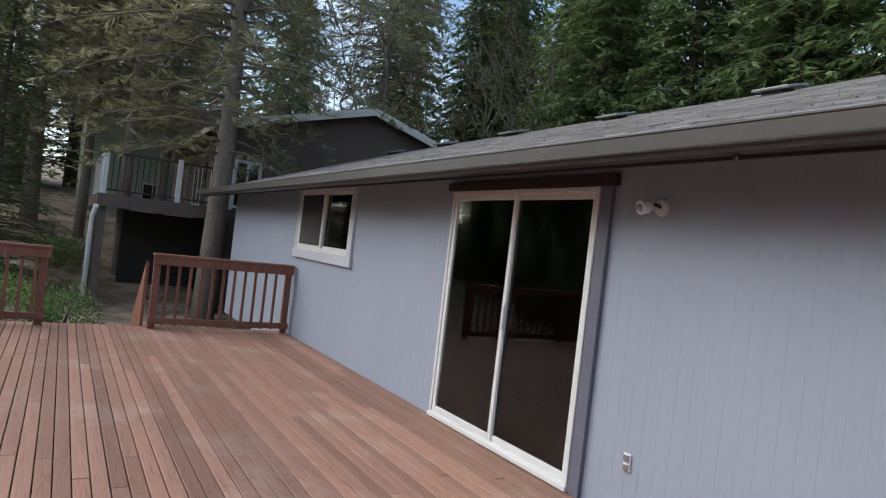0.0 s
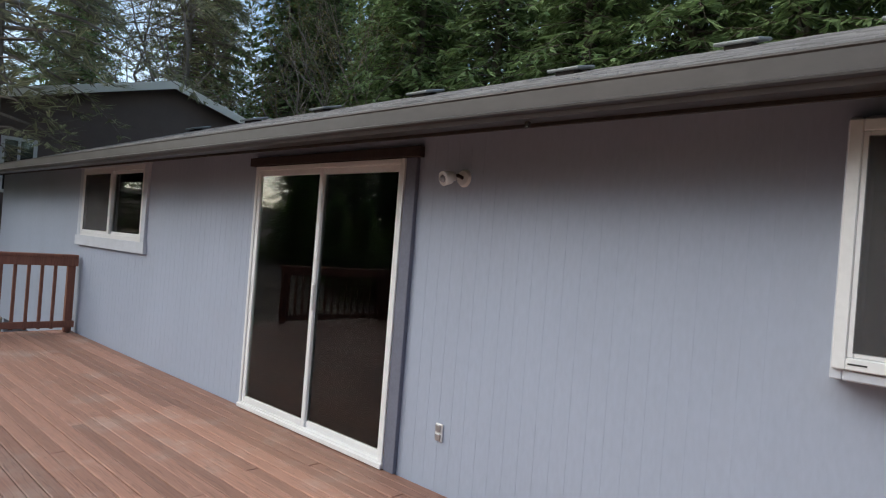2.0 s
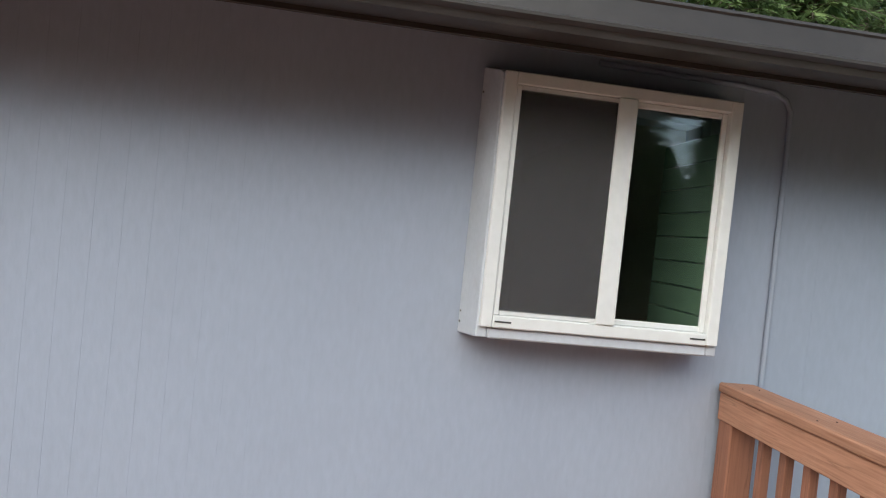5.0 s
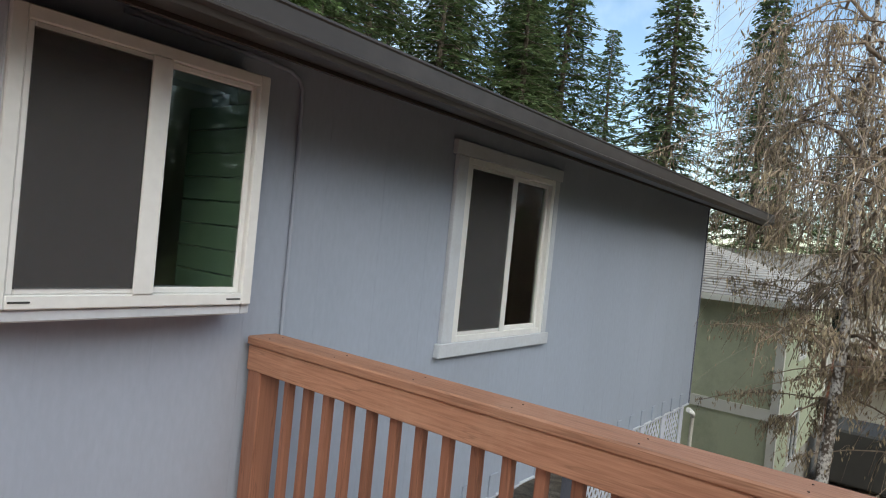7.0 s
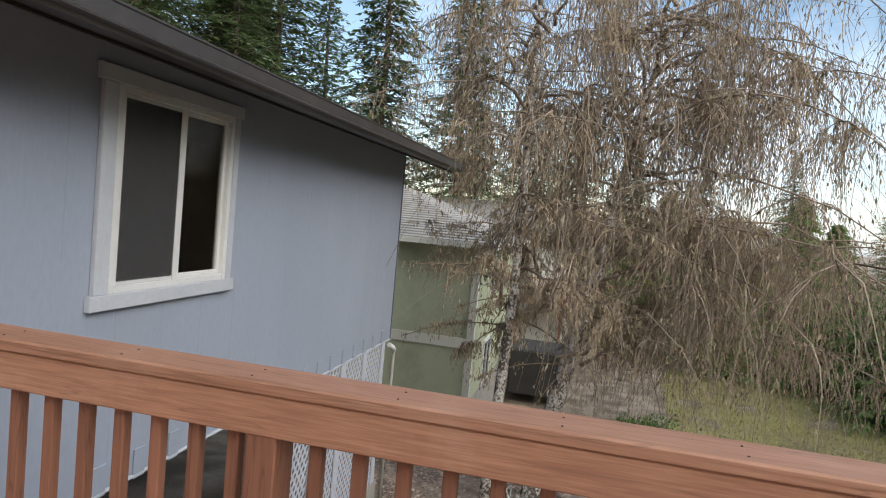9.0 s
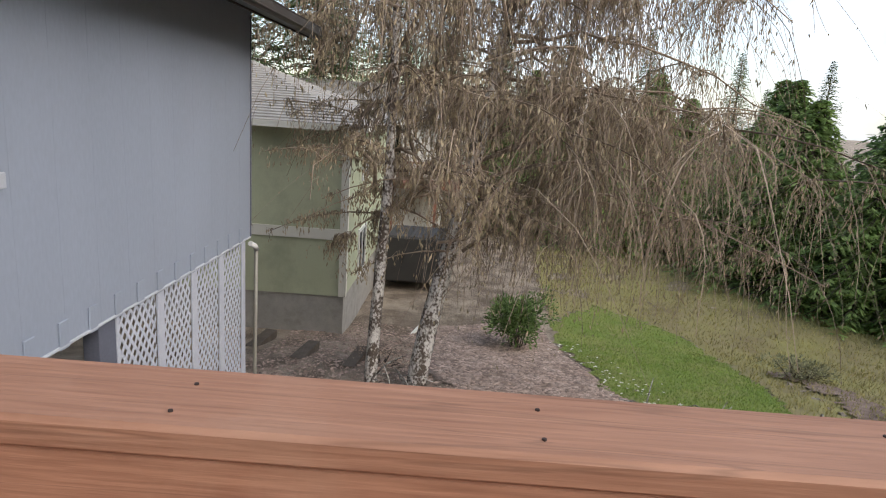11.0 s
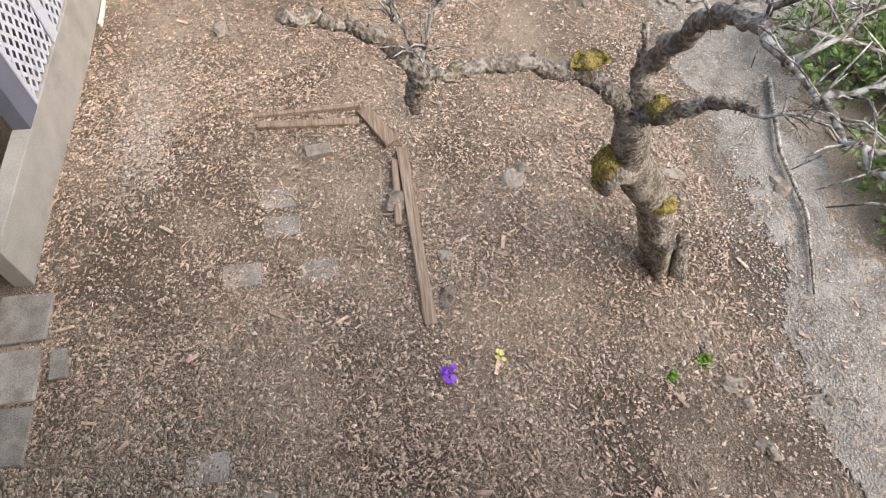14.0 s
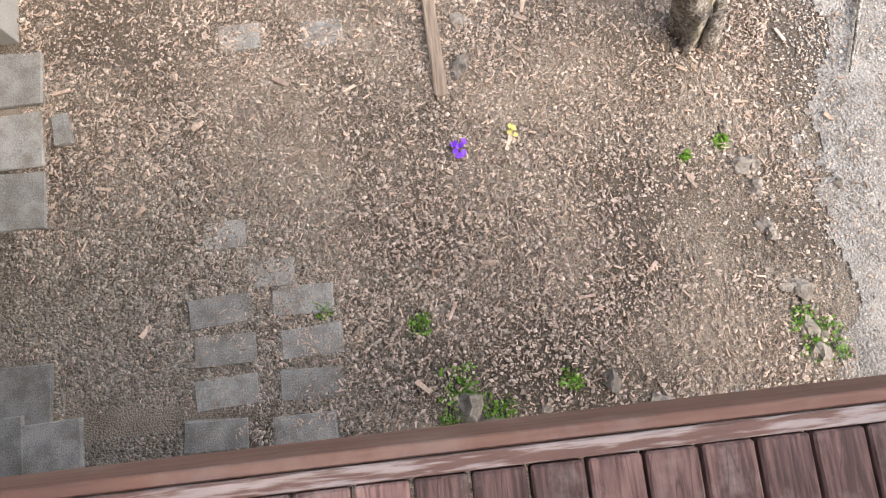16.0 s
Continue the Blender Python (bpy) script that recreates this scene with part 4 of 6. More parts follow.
# stand of pines past the neighbour's deck
for x, y, ob, s in ((-14.35, -0.02, pine_a, 1.0), (-20.2, -1.55, pine_b, 1.0), (-23.2, -0.2, pine_b, 1.1), (-26, -4.2, pine_a, 1.1), (-21.5, -5.2, pine_b, 0.95), (-30, 1.5, pine_a, 1.2),
                    (-24.5, -2.6, pine_b, 1.05), (-33, -5.5, pine_b, 1.15), (-36, -1.0, pine_a, 1.3), (-29, 10.5, pine_a, 1.2)):
    plant(ob, x, y, s)
for x, y, ob, s in ((-17.6, -4.6, fir_b, 0.55), (-27, -11, fir_b, 0.8), (-38, -8, cedar_a, 1.1), (-42, 2, fir_a, 1.3), (-44, 10, cedar_b, 1.3), (-34, 14, cedar_a, 1.2), (-27, 17.5, cedar_b, 1.2), (-22.5, 19, cedar_a, 1.2), (-18.5, 14.5, cedar_b, 1.15), (-24, 12.8, cedar_a, 1.0),
                    (-40, -16, fir_a, 1.2), (-25, 15, fir_b, 1.0), (-31, 19, cedar_a, 1.2), (-47, -3, fir_a, 1.4)):
    plant(ob, x, y, s)
# firs past the green house and the far edge
for x, y, ob, s in ((41.2, 16.5, fir_b, 1.25), (33.3, 9.4, fir_a, 1.35), (36, 5.4, fir_a, 1.3), (33.6, 15.9, fir_a, 1.3), (37, 20.5, fir_a, 1.4), (45, 24, fir_b, 1.3), (50, 16, fir_b, 1.2), (55, 8, fir_b, 1.1), (38, 2.0, fir_b, 0.9),
                    (46, -1, fir_b, 1.0), (52, -5, fir_b, 0.9), (58, -11, fir_b, 0.9), (66, -20, fir_b, 1.0), (74, -32, fir_b, 1.0), (70, -6, fir_b, 1.1), (62, 3, fir_b, 1.0), (80, -45, fir_b, 1.0), (66, -50, fir_b, 0.9)):
    plant(ob, x, y, s)
# dense evergreens along the lower garden
for x, y, k in ((27.0, -13.8, 0.85), (24.0, -14.6, 0.95), (21.2, -15.6, 0.85), (19.3, -17.6, 0.95), (24.5, -18.5, 1.2), (29.5, -16.5, 1.1), (30.5, -11.6, 0.8), (33.5, -13.5, 1.05), (18.0, -20.5, 1.0), (30.5, -8.6, 0.7), (34.0, -7.0, 0.8), (38, -10, 1.1), (17, -24, 1.0),
                (37, -4.5, 0.8), (41, -14, 1.2), (35, -18.5, 1.2), (28, -22, 1.2), (22, -23, 1.1), (44, -7, 1.2)):
    plant(hedge_cedar, x, y, k)
for x, y in ((48, -16), (46, -24), (40, -28), (33, -29), (52, -9), (27, -32), (58, -28), (55, -38)):
    plant(fir_b, x, y, 0.65)
# trees across the garden, mirrored in the glass
for i in range(28):
    plant(fir_a, -26 + i * 2.6 + rnd.uniform(-0.6, 0.6), -42 + 2.5 * (i % 2) + rnd.uniform(-1, 1), rnd.uniform(1.2, 1.35))
for i in range(14):
    plant(fir_a, -72 + i * 3.4, -44 + i * 0.6 + rnd.uniform(-3, 3), rnd.uniform(1.0, 1.3))
x = -30.0
while x < 26:
    plant(fir_b, x, -31 + rnd.uniform(-4, 2), rnd.uniform(0.8, 1.0))
    x += rnd.uniform(3.2, 4.4)
x = -24.0
while x < 1:
    plant(hedge_cedar, x, -14 + rnd.uniform(-1.5, 1.5), rnd.uniform(0.5, 0.6))
    x += rnd.uniform(2.2, 3.0)
x = -18.0
while x < 40:
    plant(hedge_cedar, x, -36 + rnd.uniform(-2, 2), rnd.uniform(1.5, 1.8))
    x += rnd.uniform(3.6, 4.6)


def bare_tree(name, label, x, y, h, seed, twig, leaf, leaves=5, spread=0.5, trunk=0.14, group="trees"):
    """A bare broad-leaved tree: forked limbs down to twigs, with small buds."""
    rnd = random.Random(seed)
    t = thing(name, label, "tree", group, at=(x, y, ground(x, y) - 0.1))
    bm = bmesh.new()
    verts, faces = [], []
    def grow(p, d, ln, r, level):
        pts, q = [p], p
        for i in range(3):
            d = (d + Vector((rnd.uniform(-0.2, 0.2), rnd.uniform(-0.2, 0.2), rnd.uniform(-0.05, 0.16)))).normalized()
            q = q + d * ln / 3
            pts.append(q)
        tube(bm, pts, [r, r * 0.85, r * 0.7, r * 0.55], 5 if level < 2 else 3)
        if level >= 5:
            for i in range(leaves):
                c = pts[0].lerp(q, rnd.random()) + Vector((rnd.gauss(0, 0.06), rnd.gauss(0, 0.06), rnd.gauss(0, 0.06)))
                a, b = Vector((rnd.gauss(0, 1), rnd.gauss(0, 1), rnd.gauss(0, 1))).normalized(), Vector((rnd.gauss(0, 1), rnd.gauss(0, 1), rnd.gauss(0, 1))).normalized()
                n = len(verts)
                verts.extend([tuple(c), tuple(c + a * 0.05), tuple(c + a * 0.05 + b * 0.05), tuple(c + b * 0.04)])
                faces.append((n, n + 1, n + 2, n + 3))
            return
        for i in range(3 if level else 5):
            k = pts[rnd.choice((1, 2, 3, 3))]
            nd = (d + Vector((rnd.gauss(0, spread), rnd.gauss(0, spread), rnd.uniform(-0.1, 0.4)))).normalized()
            grow(k, nd, ln * rnd.uniform(0.6, 0.8), r * 0.55, level + 1)
    grow(Vector((0, 0, 0)), Vector((0, 0, 1)), h * 0.36, trunk, 0)
    part("branching", bm, twig, t)
    raw("bud_cover", verts, faces, leaf, t)
    return t


bare_tree("maple_tree", "bare maple with yellow-green spring buds", -22.5, 7.4, 15, 21, PINEBARK, YELLEAF, 10)
bare_tree("maple_tree", "bare maple with yellow-green spring buds", -18.5, 10.8, 14, 22, PINEBARK, YELLEAF, 10)


def weeping_birch(name, label, x, y, lean, h, seed, limbs, twigs, reach, trunk, low=(0.7, 2.6), high=(3.3, 4.8)):
    """A weeping birch in early spring: pale trunk, arching limbs, hanging twigs with catkins."""
    rnd = random.Random(seed)
    t = thing(name, label, "tree", "weeping birches", at=(x, y, ground(x, y) - 0.1))
    bm = bmesh.new()
    def stem(u):
        return Vector((lean[0] * u ** 1.3 + 0.08 * math.sin(u * 9), lean[1] * u ** 1.3 + 0.06 * math.cos(u * 7), h * u))
    tube(bm, [stem(i / 14) for i in range(15)], [max(0.025, trunk * (1 - 0.85 * i / 14)) for i in range(15)], 10)
    part("trunk", bm, BIRCHBARK, t)
    lm = bmesh.new()
    tips = []
    for b in range(limbs):
        u = 0.3 + 0.68 * (b + rnd.random()) / limbs
        az = b * 2.399 + rnd.uniform(-0.5, 0.5)
        d = Vector((math.cos(az) * reach[0], math.sin(az) * reach[1] + reach[2], 0)) * rnd.uniform(0.45, 1.05) * (1.15 - 0.55 * u)
        up = rnd.uniform(0.1, 1.5)
        p0 = stem(u)
        pts = []
        wob = rnd.uniform(0, 6)
        for i in range(9):
            k = i / 8
            drift = (drift if i else Vector()) + Vector((rnd.gauss(0, 0.1), rnd.gauss(0, 0.1), rnd.gauss(0, 0.07)))
            pts.append(p0 + d * k + drift + Vector((0.12 * math.sin(wob + 5 * k), 0.12 * math.cos(wob + 4 * k), up * math.sin(k * 2.4) - 0.9 * k * k)))
        tube(lm, pts, [0.032 - 0.0033 * i for i in range(9)], 5)
        tips.append(pts)
        for s in range(6):
            k = rnd.randint(1, 7)
            q = pts[k]
            dd = Vector((rnd.gauss(0, 0.9), rnd.gauss(0, 0.9), rnd.uniform(-0.2, 0.6)))
            sub = [q + dd * (i / 4) + Vector((0, 0, -0.5 * (i / 4) ** 2)) for i in range(5)]
            tube(lm, sub, [0.014, 0.012, 0.01, 0.008, 0.005], 3)
            tips.append(sub)
    part("branching", lm, TWIG, t)
    tv, tf, cv, cf = [], [], [], []
    for i in range(twigs):
        for tries in range(8):
            pts = rnd.choice(tips)
            j = rnd.randint(1, len(pts) - 1)
            p = pts[j - 1].lerp(pts[j], rnd.random())
            if (p - stem(min(1.0, p.z / h))).to_2d().length > 0.75:
                break
        ln = rnd.choice((rnd.uniform(0.25, 0.8), rnd.uniform(0.5, 1.9)))
        floor = ground(x + p.x, y + p.y) - ground(x, y) + rnd.uniform(*(high if p.y > -0.15 else low))
        ln = min(ln, max(0.16, p.z - floor))
        wide = rnd.choice((0.2, 0.35, 0.75))
        out = Vector((rnd.gauss(0, wide), rnd.gauss(0, wide), 0)) * ln
        seg, w = 5, rnd.choice((0.0035, 0.005, 0.008))
        base = len(tv)
        for s in range(seg + 1):
            k = s / seg
            c = p + out * math.sqrt(k) + Vector((0.04 * math.sin(k * 6 + i), 0.04 * math.cos(k * 5 + i), -ln * k ** 1.2 + 0.12 * math.sin(k * 3)))
            r = w * (1 - 0.6 * k)
            tv += [tuple(c + Vector((r, 0, 0))), tuple(c + Vector((-0.5 * r, 0.87 * r, 0))), tuple(c + Vector((-0.5 * r, -0.87 * r, 0)))]
            if s:
                for e in range(3):
                    a, b2 = base + 3 * (s - 1) + e, base + 3 * (s - 1) + (e + 1) % 3
                    tf.append((a, b2, b2 + 3, a + 3))
            if rnd.random() < 0.75:
                g = c + Vector((rnd.gauss(0, 0.03), rnd.gauss(0, 0.03), 0))
                L, ww = rnd.uniform(0.04, 0.11), rnd.uniform(0.007, 0.014)
                lean2 = Vector((rnd.gauss(0, 0.25), rnd.gauss(0, 0.25), -1)) * L
                n = len(cv)
                cv += [tuple(g), tuple(g + lean2 * 0.5 + Vector((ww, 0, 0))), tuple(g + lean2), tuple(g + lean2 * 0.5 - Vector((ww, 0, 0))), tuple(g + lean2 * 0.5 + Vector((0, ww, 0))), tuple(g + lean2 * 0.5 - Vector((0, ww, 0)))]
                cf += [(n, n + 1, n + 2, n + 3), (n, n + 4, n + 2, n + 5)]
    tagged(raw("twig_curtain", tv, tf, TWIG, t), kind="stuff")
    tagged(raw("catkin_cover", cv, cf, CATKIN, t), kind="stuff")
    return t


weeping_birch("birch_tree", "weeping birch with white peeling bark and bare hanging twigs", 9.98, -1.41, (0.2, -0.1), 9.5, 31, 28, 2600, (1.8, 2.2, -0.1), 0.1, (3.2, 4.6), (4.2, 5.6))
weeping_birch("birch_tree", "leaning weeping birch with dark scarred bark and bare hanging twigs", 10.3, -2.05, (1.0, -1.6), 8.6, 32, 54, 7200, (2.4, 4.2, -2.0), 0.165)


# ---- garden surfaces ----
def inside(x, y, poly):
    hit = False
    for (x0, y0), (x1, y1) in zip(poly, poly[1:] + poly[:1]):
        if (y0 > y) != (y1 > y) and x < (x1 - x0) * (y - y0) / (y1 - y0) + x0:
            hit = not hit
    return hit


def ragged(x, y, poly):
    return inside(x + 0.3 * noise.noise((x * 1.6, y * 1.6, 5)) + 0.14 * noise.noise((x * 6, y * 6, 5)), y + 0.3 * noise.noise((x * 1.6, y * 1.6, 9)) + 0.14 * noise.noise((x * 6, y * 6, 9)), poly)


def drape(name, label, poly, mat, lift, cell=0.12):
    """A thin layer laid over the ground within an outline."""
    xs, ys = [p[0] for p in poly], [p[1] for p in poly]
    verts, faces, index = [], [], {}
    def vert(i, j):
        if (i, j) not in index:
            x, y = i * cell, j * cell
            index[(i, j)] = len(verts)
            verts.append((x, y, ground(x, y) + lift + 0.012 * noise.noise((x * 5, y * 5, 3))))
        return index[(i, j)]
    for i in range(int(min(xs) / cell) - 3, int(max(xs) / cell) + 3):
        for j in range(int(min(ys) / cell) - 3, int(max(ys) / cell) + 3):
            if ragged((i + 0.5) * cell, (j + 0.5) * cell, poly):
                faces.append((vert(i, j), vert(i + 1, j), vert(i + 1, j + 1), vert(i, j + 1)))
    ob = raw(name, verts, faces, mat)
    for p in ob.data.polygons:
        p.use_smooth = True
    return tagged(ob, label, "ground", kind="structure")


PATH_A = [(7.9, -3.5), (8.5, -3.8), (8.1, -5.2), (7.6, -7.0), (7.3, -9.0), (6.5, -9.0), (6.7, -6.7), (7.05, -5.0), (7.6, -3.8)]
PATH_B = [(7.1, -5.05), (6.8, -6.4), (4.5, -5.7), (3.0, -5.7), (0.5, -6.0), (0.5, -4.85), (3.2, -4.95), (5.0, -5.2)]
BED = [(8.55, -3.9), (8.3, -6.5), (9.0, -6.2), (11.4, -5.45), (14.6, -5.1), (18.2, -4.9), (17.0, -2.0), (12.5, -2.1), (10.6, -2.8)]
GREEN = [(18.2, -5.3), (20.5, -7.0), (17.5, -8.9), (13.2, -8.7), (10.4, -8.1), (8.4, -6.8), (9.03, -6.3), (11.4, -5.5), (14.7, -5.2)]
DRY = [(18.4, -5.2), (30, -6), (33, -13), (18, -17), (10, -18), (6.5, -14), (7.4, -9.2), (8.3, -6.9), (10.4, -8.15), (13.2, -8.75), (17.5, -8.95), (20.5, -7.05)]
drape("path", "grey gravel garden path", PATH_A, GRAVEL, 0.035, 0.03)
drape("path_lower", "pale grey gravel walk beside the house", PATH_B, GRAVEL, 0.008, 0.03)
drape("flower_bed", "flower bed covered in pinkish dry leaves", BED, LITTER, 0.03, 0.05)
drape("lawn", "bright green lawn patch", GREEN, LAWN, 0.02, 0.04)
drape("meadow", "dry yellow-green grass slope", DRY, MEADOW, 0.015, 0.09)
drape("creek_bed", "dark pebbly creek bed through the dry grass", [(14.5, -9.4), (12.5, -9.7), (10.2, -8.75), (8.6, -8.4), (7.4, -9.3), (7.2, -10.0), (8.8, -9.2), (10.4, -9.4), (12.6, -10.4), (14.6, -10.0)], LITTER, 0.05)


def scatter_stones(name, label, count, seed, spot, size, mat, flat=0.6, category="gravel", lift=0.009):
    """Many small stones as one mesh: uneven eight-sided lumps."""
    rnd = random.Random(seed)
    verts, faces = [], []
    octa = ((0, 2, 4), (2, 1, 4), (1, 3, 4), (3, 0, 4), (2, 0, 5), (1, 2, 5), (3, 1, 5), (0, 3, 5))
    for i in range(count):
        x, y = spot(rnd)
        s = size(rnd)
        a = rnd.uniform(0, 6.28)
        u, v = Vector((math.cos(a), math.sin(a), rnd.uniform(-0.2, 0.2))) * s * rnd.uniform(0.8, 1.5), Vector((-math.sin(a), math.cos(a), rnd.uniform(-0.2, 0.2))) * s * rnd.uniform(0.6, 1.0)
        w = Vector((rnd.uniform(-0.2, 0.2), rnd.uniform(-0.2, 0.2), 1)) * s * flat
        c = Vector((x, y, ground(x, y) + s * flat * 0.25 + lift))
        n = len(verts)
        verts += [tuple(c + u), tuple(c - u), tuple(c + v), tuple(c - v), tuple(c + w), tuple(c - w)]
        faces += [(n + p, n + q, n + r) for p, q, r in octa]
    return tagged(raw(name, verts, faces, mat), label, category, kind="stuff")


def yard(rnd):
    while True:
        x, y = rnd.uniform(1.3, 9.2), rnd.uniform(-6.4, 0.0)
        if y < -4.85 + 0.3 * noise.noise((x * 1.3, y, 4)) and rnd.random() < 0.85:
            continue
        if rnd.random() < 0.6 * math.exp(-((x - 2.4) / 1.0) ** 2 - ((y + 0.7) / 0.9) ** 2):
            continue
        if rnd.random() < 0.6 + 0.7 * noise.noise((x * 0.9, y * 0.9, 2)):
            return x, y


scatter_stones("pebbles", "tan and grey pebbles scattered over the soil", 120000, 41, yard, lambda r: r.choice((0.004, 0.005, 0.006, 0.007, 0.008, 0.010, 0.014)) * r.uniform(0.8, 1.3), PEBBLE, 0.42)
scatter_stones("path_gravel", "small grey gravel on the garden path", 16000, 42, lambda r: next(p for p in iter(lambda: (r.uniform(6.4, 8.6), r.uniform(-9, -3.4)), None) if inside(*p, PATH_A)), lambda r: r.uniform(0.008, 0.018), GREYPEB, lift=0.036)
def spot(cx, cy, sx, sy):
    return lambda r: (cx + r.gauss(0, sx), cy + r.gauss(0, sy))


# pebbles of a darker tone, densest beside the house
scatter_stones("dark_gravel", "dark gravel and crumbs of soil beside the house", 26000, 53, spot(2.4, -0.75, 0.6, 0.65), lambda r: r.choice((0.006, 0.008, 0.010, 0.013)) * r.uniform(0.8, 1.3), DARKPEB, 0.5)


scatter_stones("pale_gravel", "pale gravel spilled near the footing", 3500, 46, spot(5.85, -0.58, 0.45, 0.14), lambda r: r.uniform(0.006, 0.013), GREYPEB)
scatter_stones("pale_gravel", "pale gravel spilled near the house corner", 3000, 47, spot(8.4, -0.75, 0.6, 0.22), lambda r: r.uniform(0.006, 0.013), GREYPEB)
scatter_stones("pale_gravel", "pale gravel along the lower walk", 30000, 48, lambda r: (r.uniform(1.2, 7.0), -5.35 + r.gauss(0, 0.33)), lambda r: r.uniform(0.003, 0.009), GREYPEB)
scatter_stones("dry_leaves", "pinkish dry leaves lying on the bed", 12000, 43, lambda r: next(p for p in iter(lambda: (r.uniform(8.4, 18), r.uniform(-6.5, -2)), None) if inside(*p, BED)), lambda r: r.uniform(0.02, 0.06), LEAFBIT, 0.2, "leaves", lift=0.034)
scatter_stones("slope_gravel", "stones and dry leaves on the slope by the green house", 9000, 49, lambda r: (r.uniform(8.8, 17), r.uniform(-2.6, 1.2)), lambda r: r.choice((0.01, 0.015, 0.02, 0.035)) * r.uniform(0.8, 1.3), LEAFBIT, 0.4)
scatter_stones("white_blossoms", "fallen white petals at the lawn edge", 120, 44, lambda r: (lambda u: (8.8 + 7.5 * u + r.gauss(0, 0.2), -6.15 + 0.9 * u + r.gauss(0, 0.35)))(r.random()), lambda r: r.uniform(0.02, 0.04), CREAM, 0.3, "petals", lift=0.04)


def chips():
    rnd = random.Random(45)
    verts, faces = [], []
    for i in range(46000):
        x, y = yard(rnd)
        L, w = rnd.choice((0.004, 0.005, 0.007, 0.009, 0.013, 0.02)) * rnd.uniform(0.7, 1.4), rnd.choice((0.001, 0.0015, 0.002, 0.003, 0.005))
        if rnd.random() < 0.0015:
            L, w = rnd.uniform(0.035, 0.06), rnd.uniform(0.009, 0.017)
        a = rnd.uniform(0, 6.28)
        u, v = Vector((math.cos(a), math.sin(a), rnd.uniform(-0.2, 0.2))) * L, Vector((-math.sin(a), math.cos(a), rnd.uniform(-0.2, 0.2))) * w
        c = Vector((x, y, ground(x, y) + 0.022))
        up = Vector((0, 0, 0.007))
        n = len(verts)
        verts += [tuple(c + p) for p in (-u - v, u - v * 0.7, u + v * 0.8, -u + v)] + [tuple(c + p - up) for p in (-u - v, u - v * 0.7, u + v * 0.8, -u + v)]
        faces += [(n, n + 1, n + 2, n + 3), (n, n + 4, n + 5, n + 1), (n + 2, n + 6, n + 7, n + 3)]
    tagged(raw("bark_chips", verts, faces, CHIP), "tan bark chips and splinters on the soil", "bark chips", kind="stuff")


chips()


def blades(name, label, poly, count, seed, mat, tall, wide=0.008):
    rnd = random.Random(seed)
    verts, faces = [], []
    xs, ys = [p[0] for p in poly], [p[1] for p in poly]
    while len(faces) < count:
        x, y = rnd.uniform(min(xs), max(xs)), rnd.uniform(min(ys), max(ys))
        if not ragged(x, y, poly):
            continue
        a = rnd.uniform(0, 6.28)
        d = Vector((math.cos(a), math.sin(a), 0)) * wide * rnd.uniform(0.7, 1.4)
        c = Vector((x, y, ground(x, y) + 0.03))
        n = len(verts)
        verts += [tuple(c - d), tuple(c + d), tuple(c + Vector((rnd.gauss(0, 0.5), rnd.gauss(0, 0.5), 1)) * tall * rnd.uniform(0.5, 1.3))]
        faces.append((n, n + 1, n + 2))
    tagged(raw(name, verts, faces, mat), label, "grass", kind="stuff")


blades("lawn_grass", "short bright green lawn grass", GREEN, 34000, 51, GRASS, 0.035, 0.007)
blades("meadow_grass", "dry yellowish grass on the slope", DRY, 36000, 52, DRYGRASS, 0.09, 0.011)


def leafy_bush(name, label, x, y, rx, ry, h, count, seed, mat, leaf=(0.11, 0.022), turn=0.0):
    """A shrub: stems from the base and many separate long leaves in a lumpy mound."""
    rnd = random.Random(seed)
    b = thing(name, label, "bush", "garden shrubs", at=(x, y, ground(x, y) - 0.03))
    bm = bmesh.new()
    lumps = [(rnd.uniform(-0.75, 0.75) * rx, rnd.uniform(-0.75, 0.75) * ry, rnd.uniform(0.45, 1.0)) for i in range(14)]
    for lx, ly, lz in lumps:
        for k in range(2):
            tube(bm, [(lx * 0.3, ly * 0.3, 0), (lx * 0.7 + rnd.uniform(-.1, .1), ly * 0.7, lz * h * 0.5), (lx, ly, lz * h * 0.85)], [0.014, 0.01, 0.005], 4)
    part("woody_base", bm, BARK, b)
    verts, faces = [], []
    for i in range(count):
        lx, ly, lz = rnd.choice(lumps)
        th, ph = rnd.uniform(0, 6.28), math.acos(rnd.uniform(-0.25, 1))
        k = rnd.uniform(0.55, 1.0)
        n3 = Vector((math.cos(th) * math.sin(ph), math.sin(th) * math.sin(ph), math.cos(ph)))
        c = Vector((lx + n3.x * 0.42 * rx * k, ly + n3.y * 0.42 * ry * k, max(0.04, lz * h * 0.55 + n3.z * 0.45 * h * k)))
        d = (n3 + Vector((rnd.gauss(0, 0.55), rnd.gauss(0, 0.55), rnd.gauss(0, 0.5)))).normalized() * leaf[0] * rnd.uniform(0.6, 1.25)
        w = d.cross(Vector((rnd.gauss(0, 1), rnd.gauss(0, 1), rnd.gauss(0, 1)))).normalized() * leaf[1] * rnd.uniform(0.7, 1.3)
        n = len(verts)
        fold = w.cross(d).normalized() * leaf[1] * 0.4
        verts += [tuple(c), tuple(c + d * 0.5 + w + fold), tuple(c + d), tuple(c + d * 0.5 - w + fold)]
        faces += [(n, n + 1, n + 2), (n, n + 2, n + 3)]
    raw("leaves", verts, faces, mat, b)
    return b


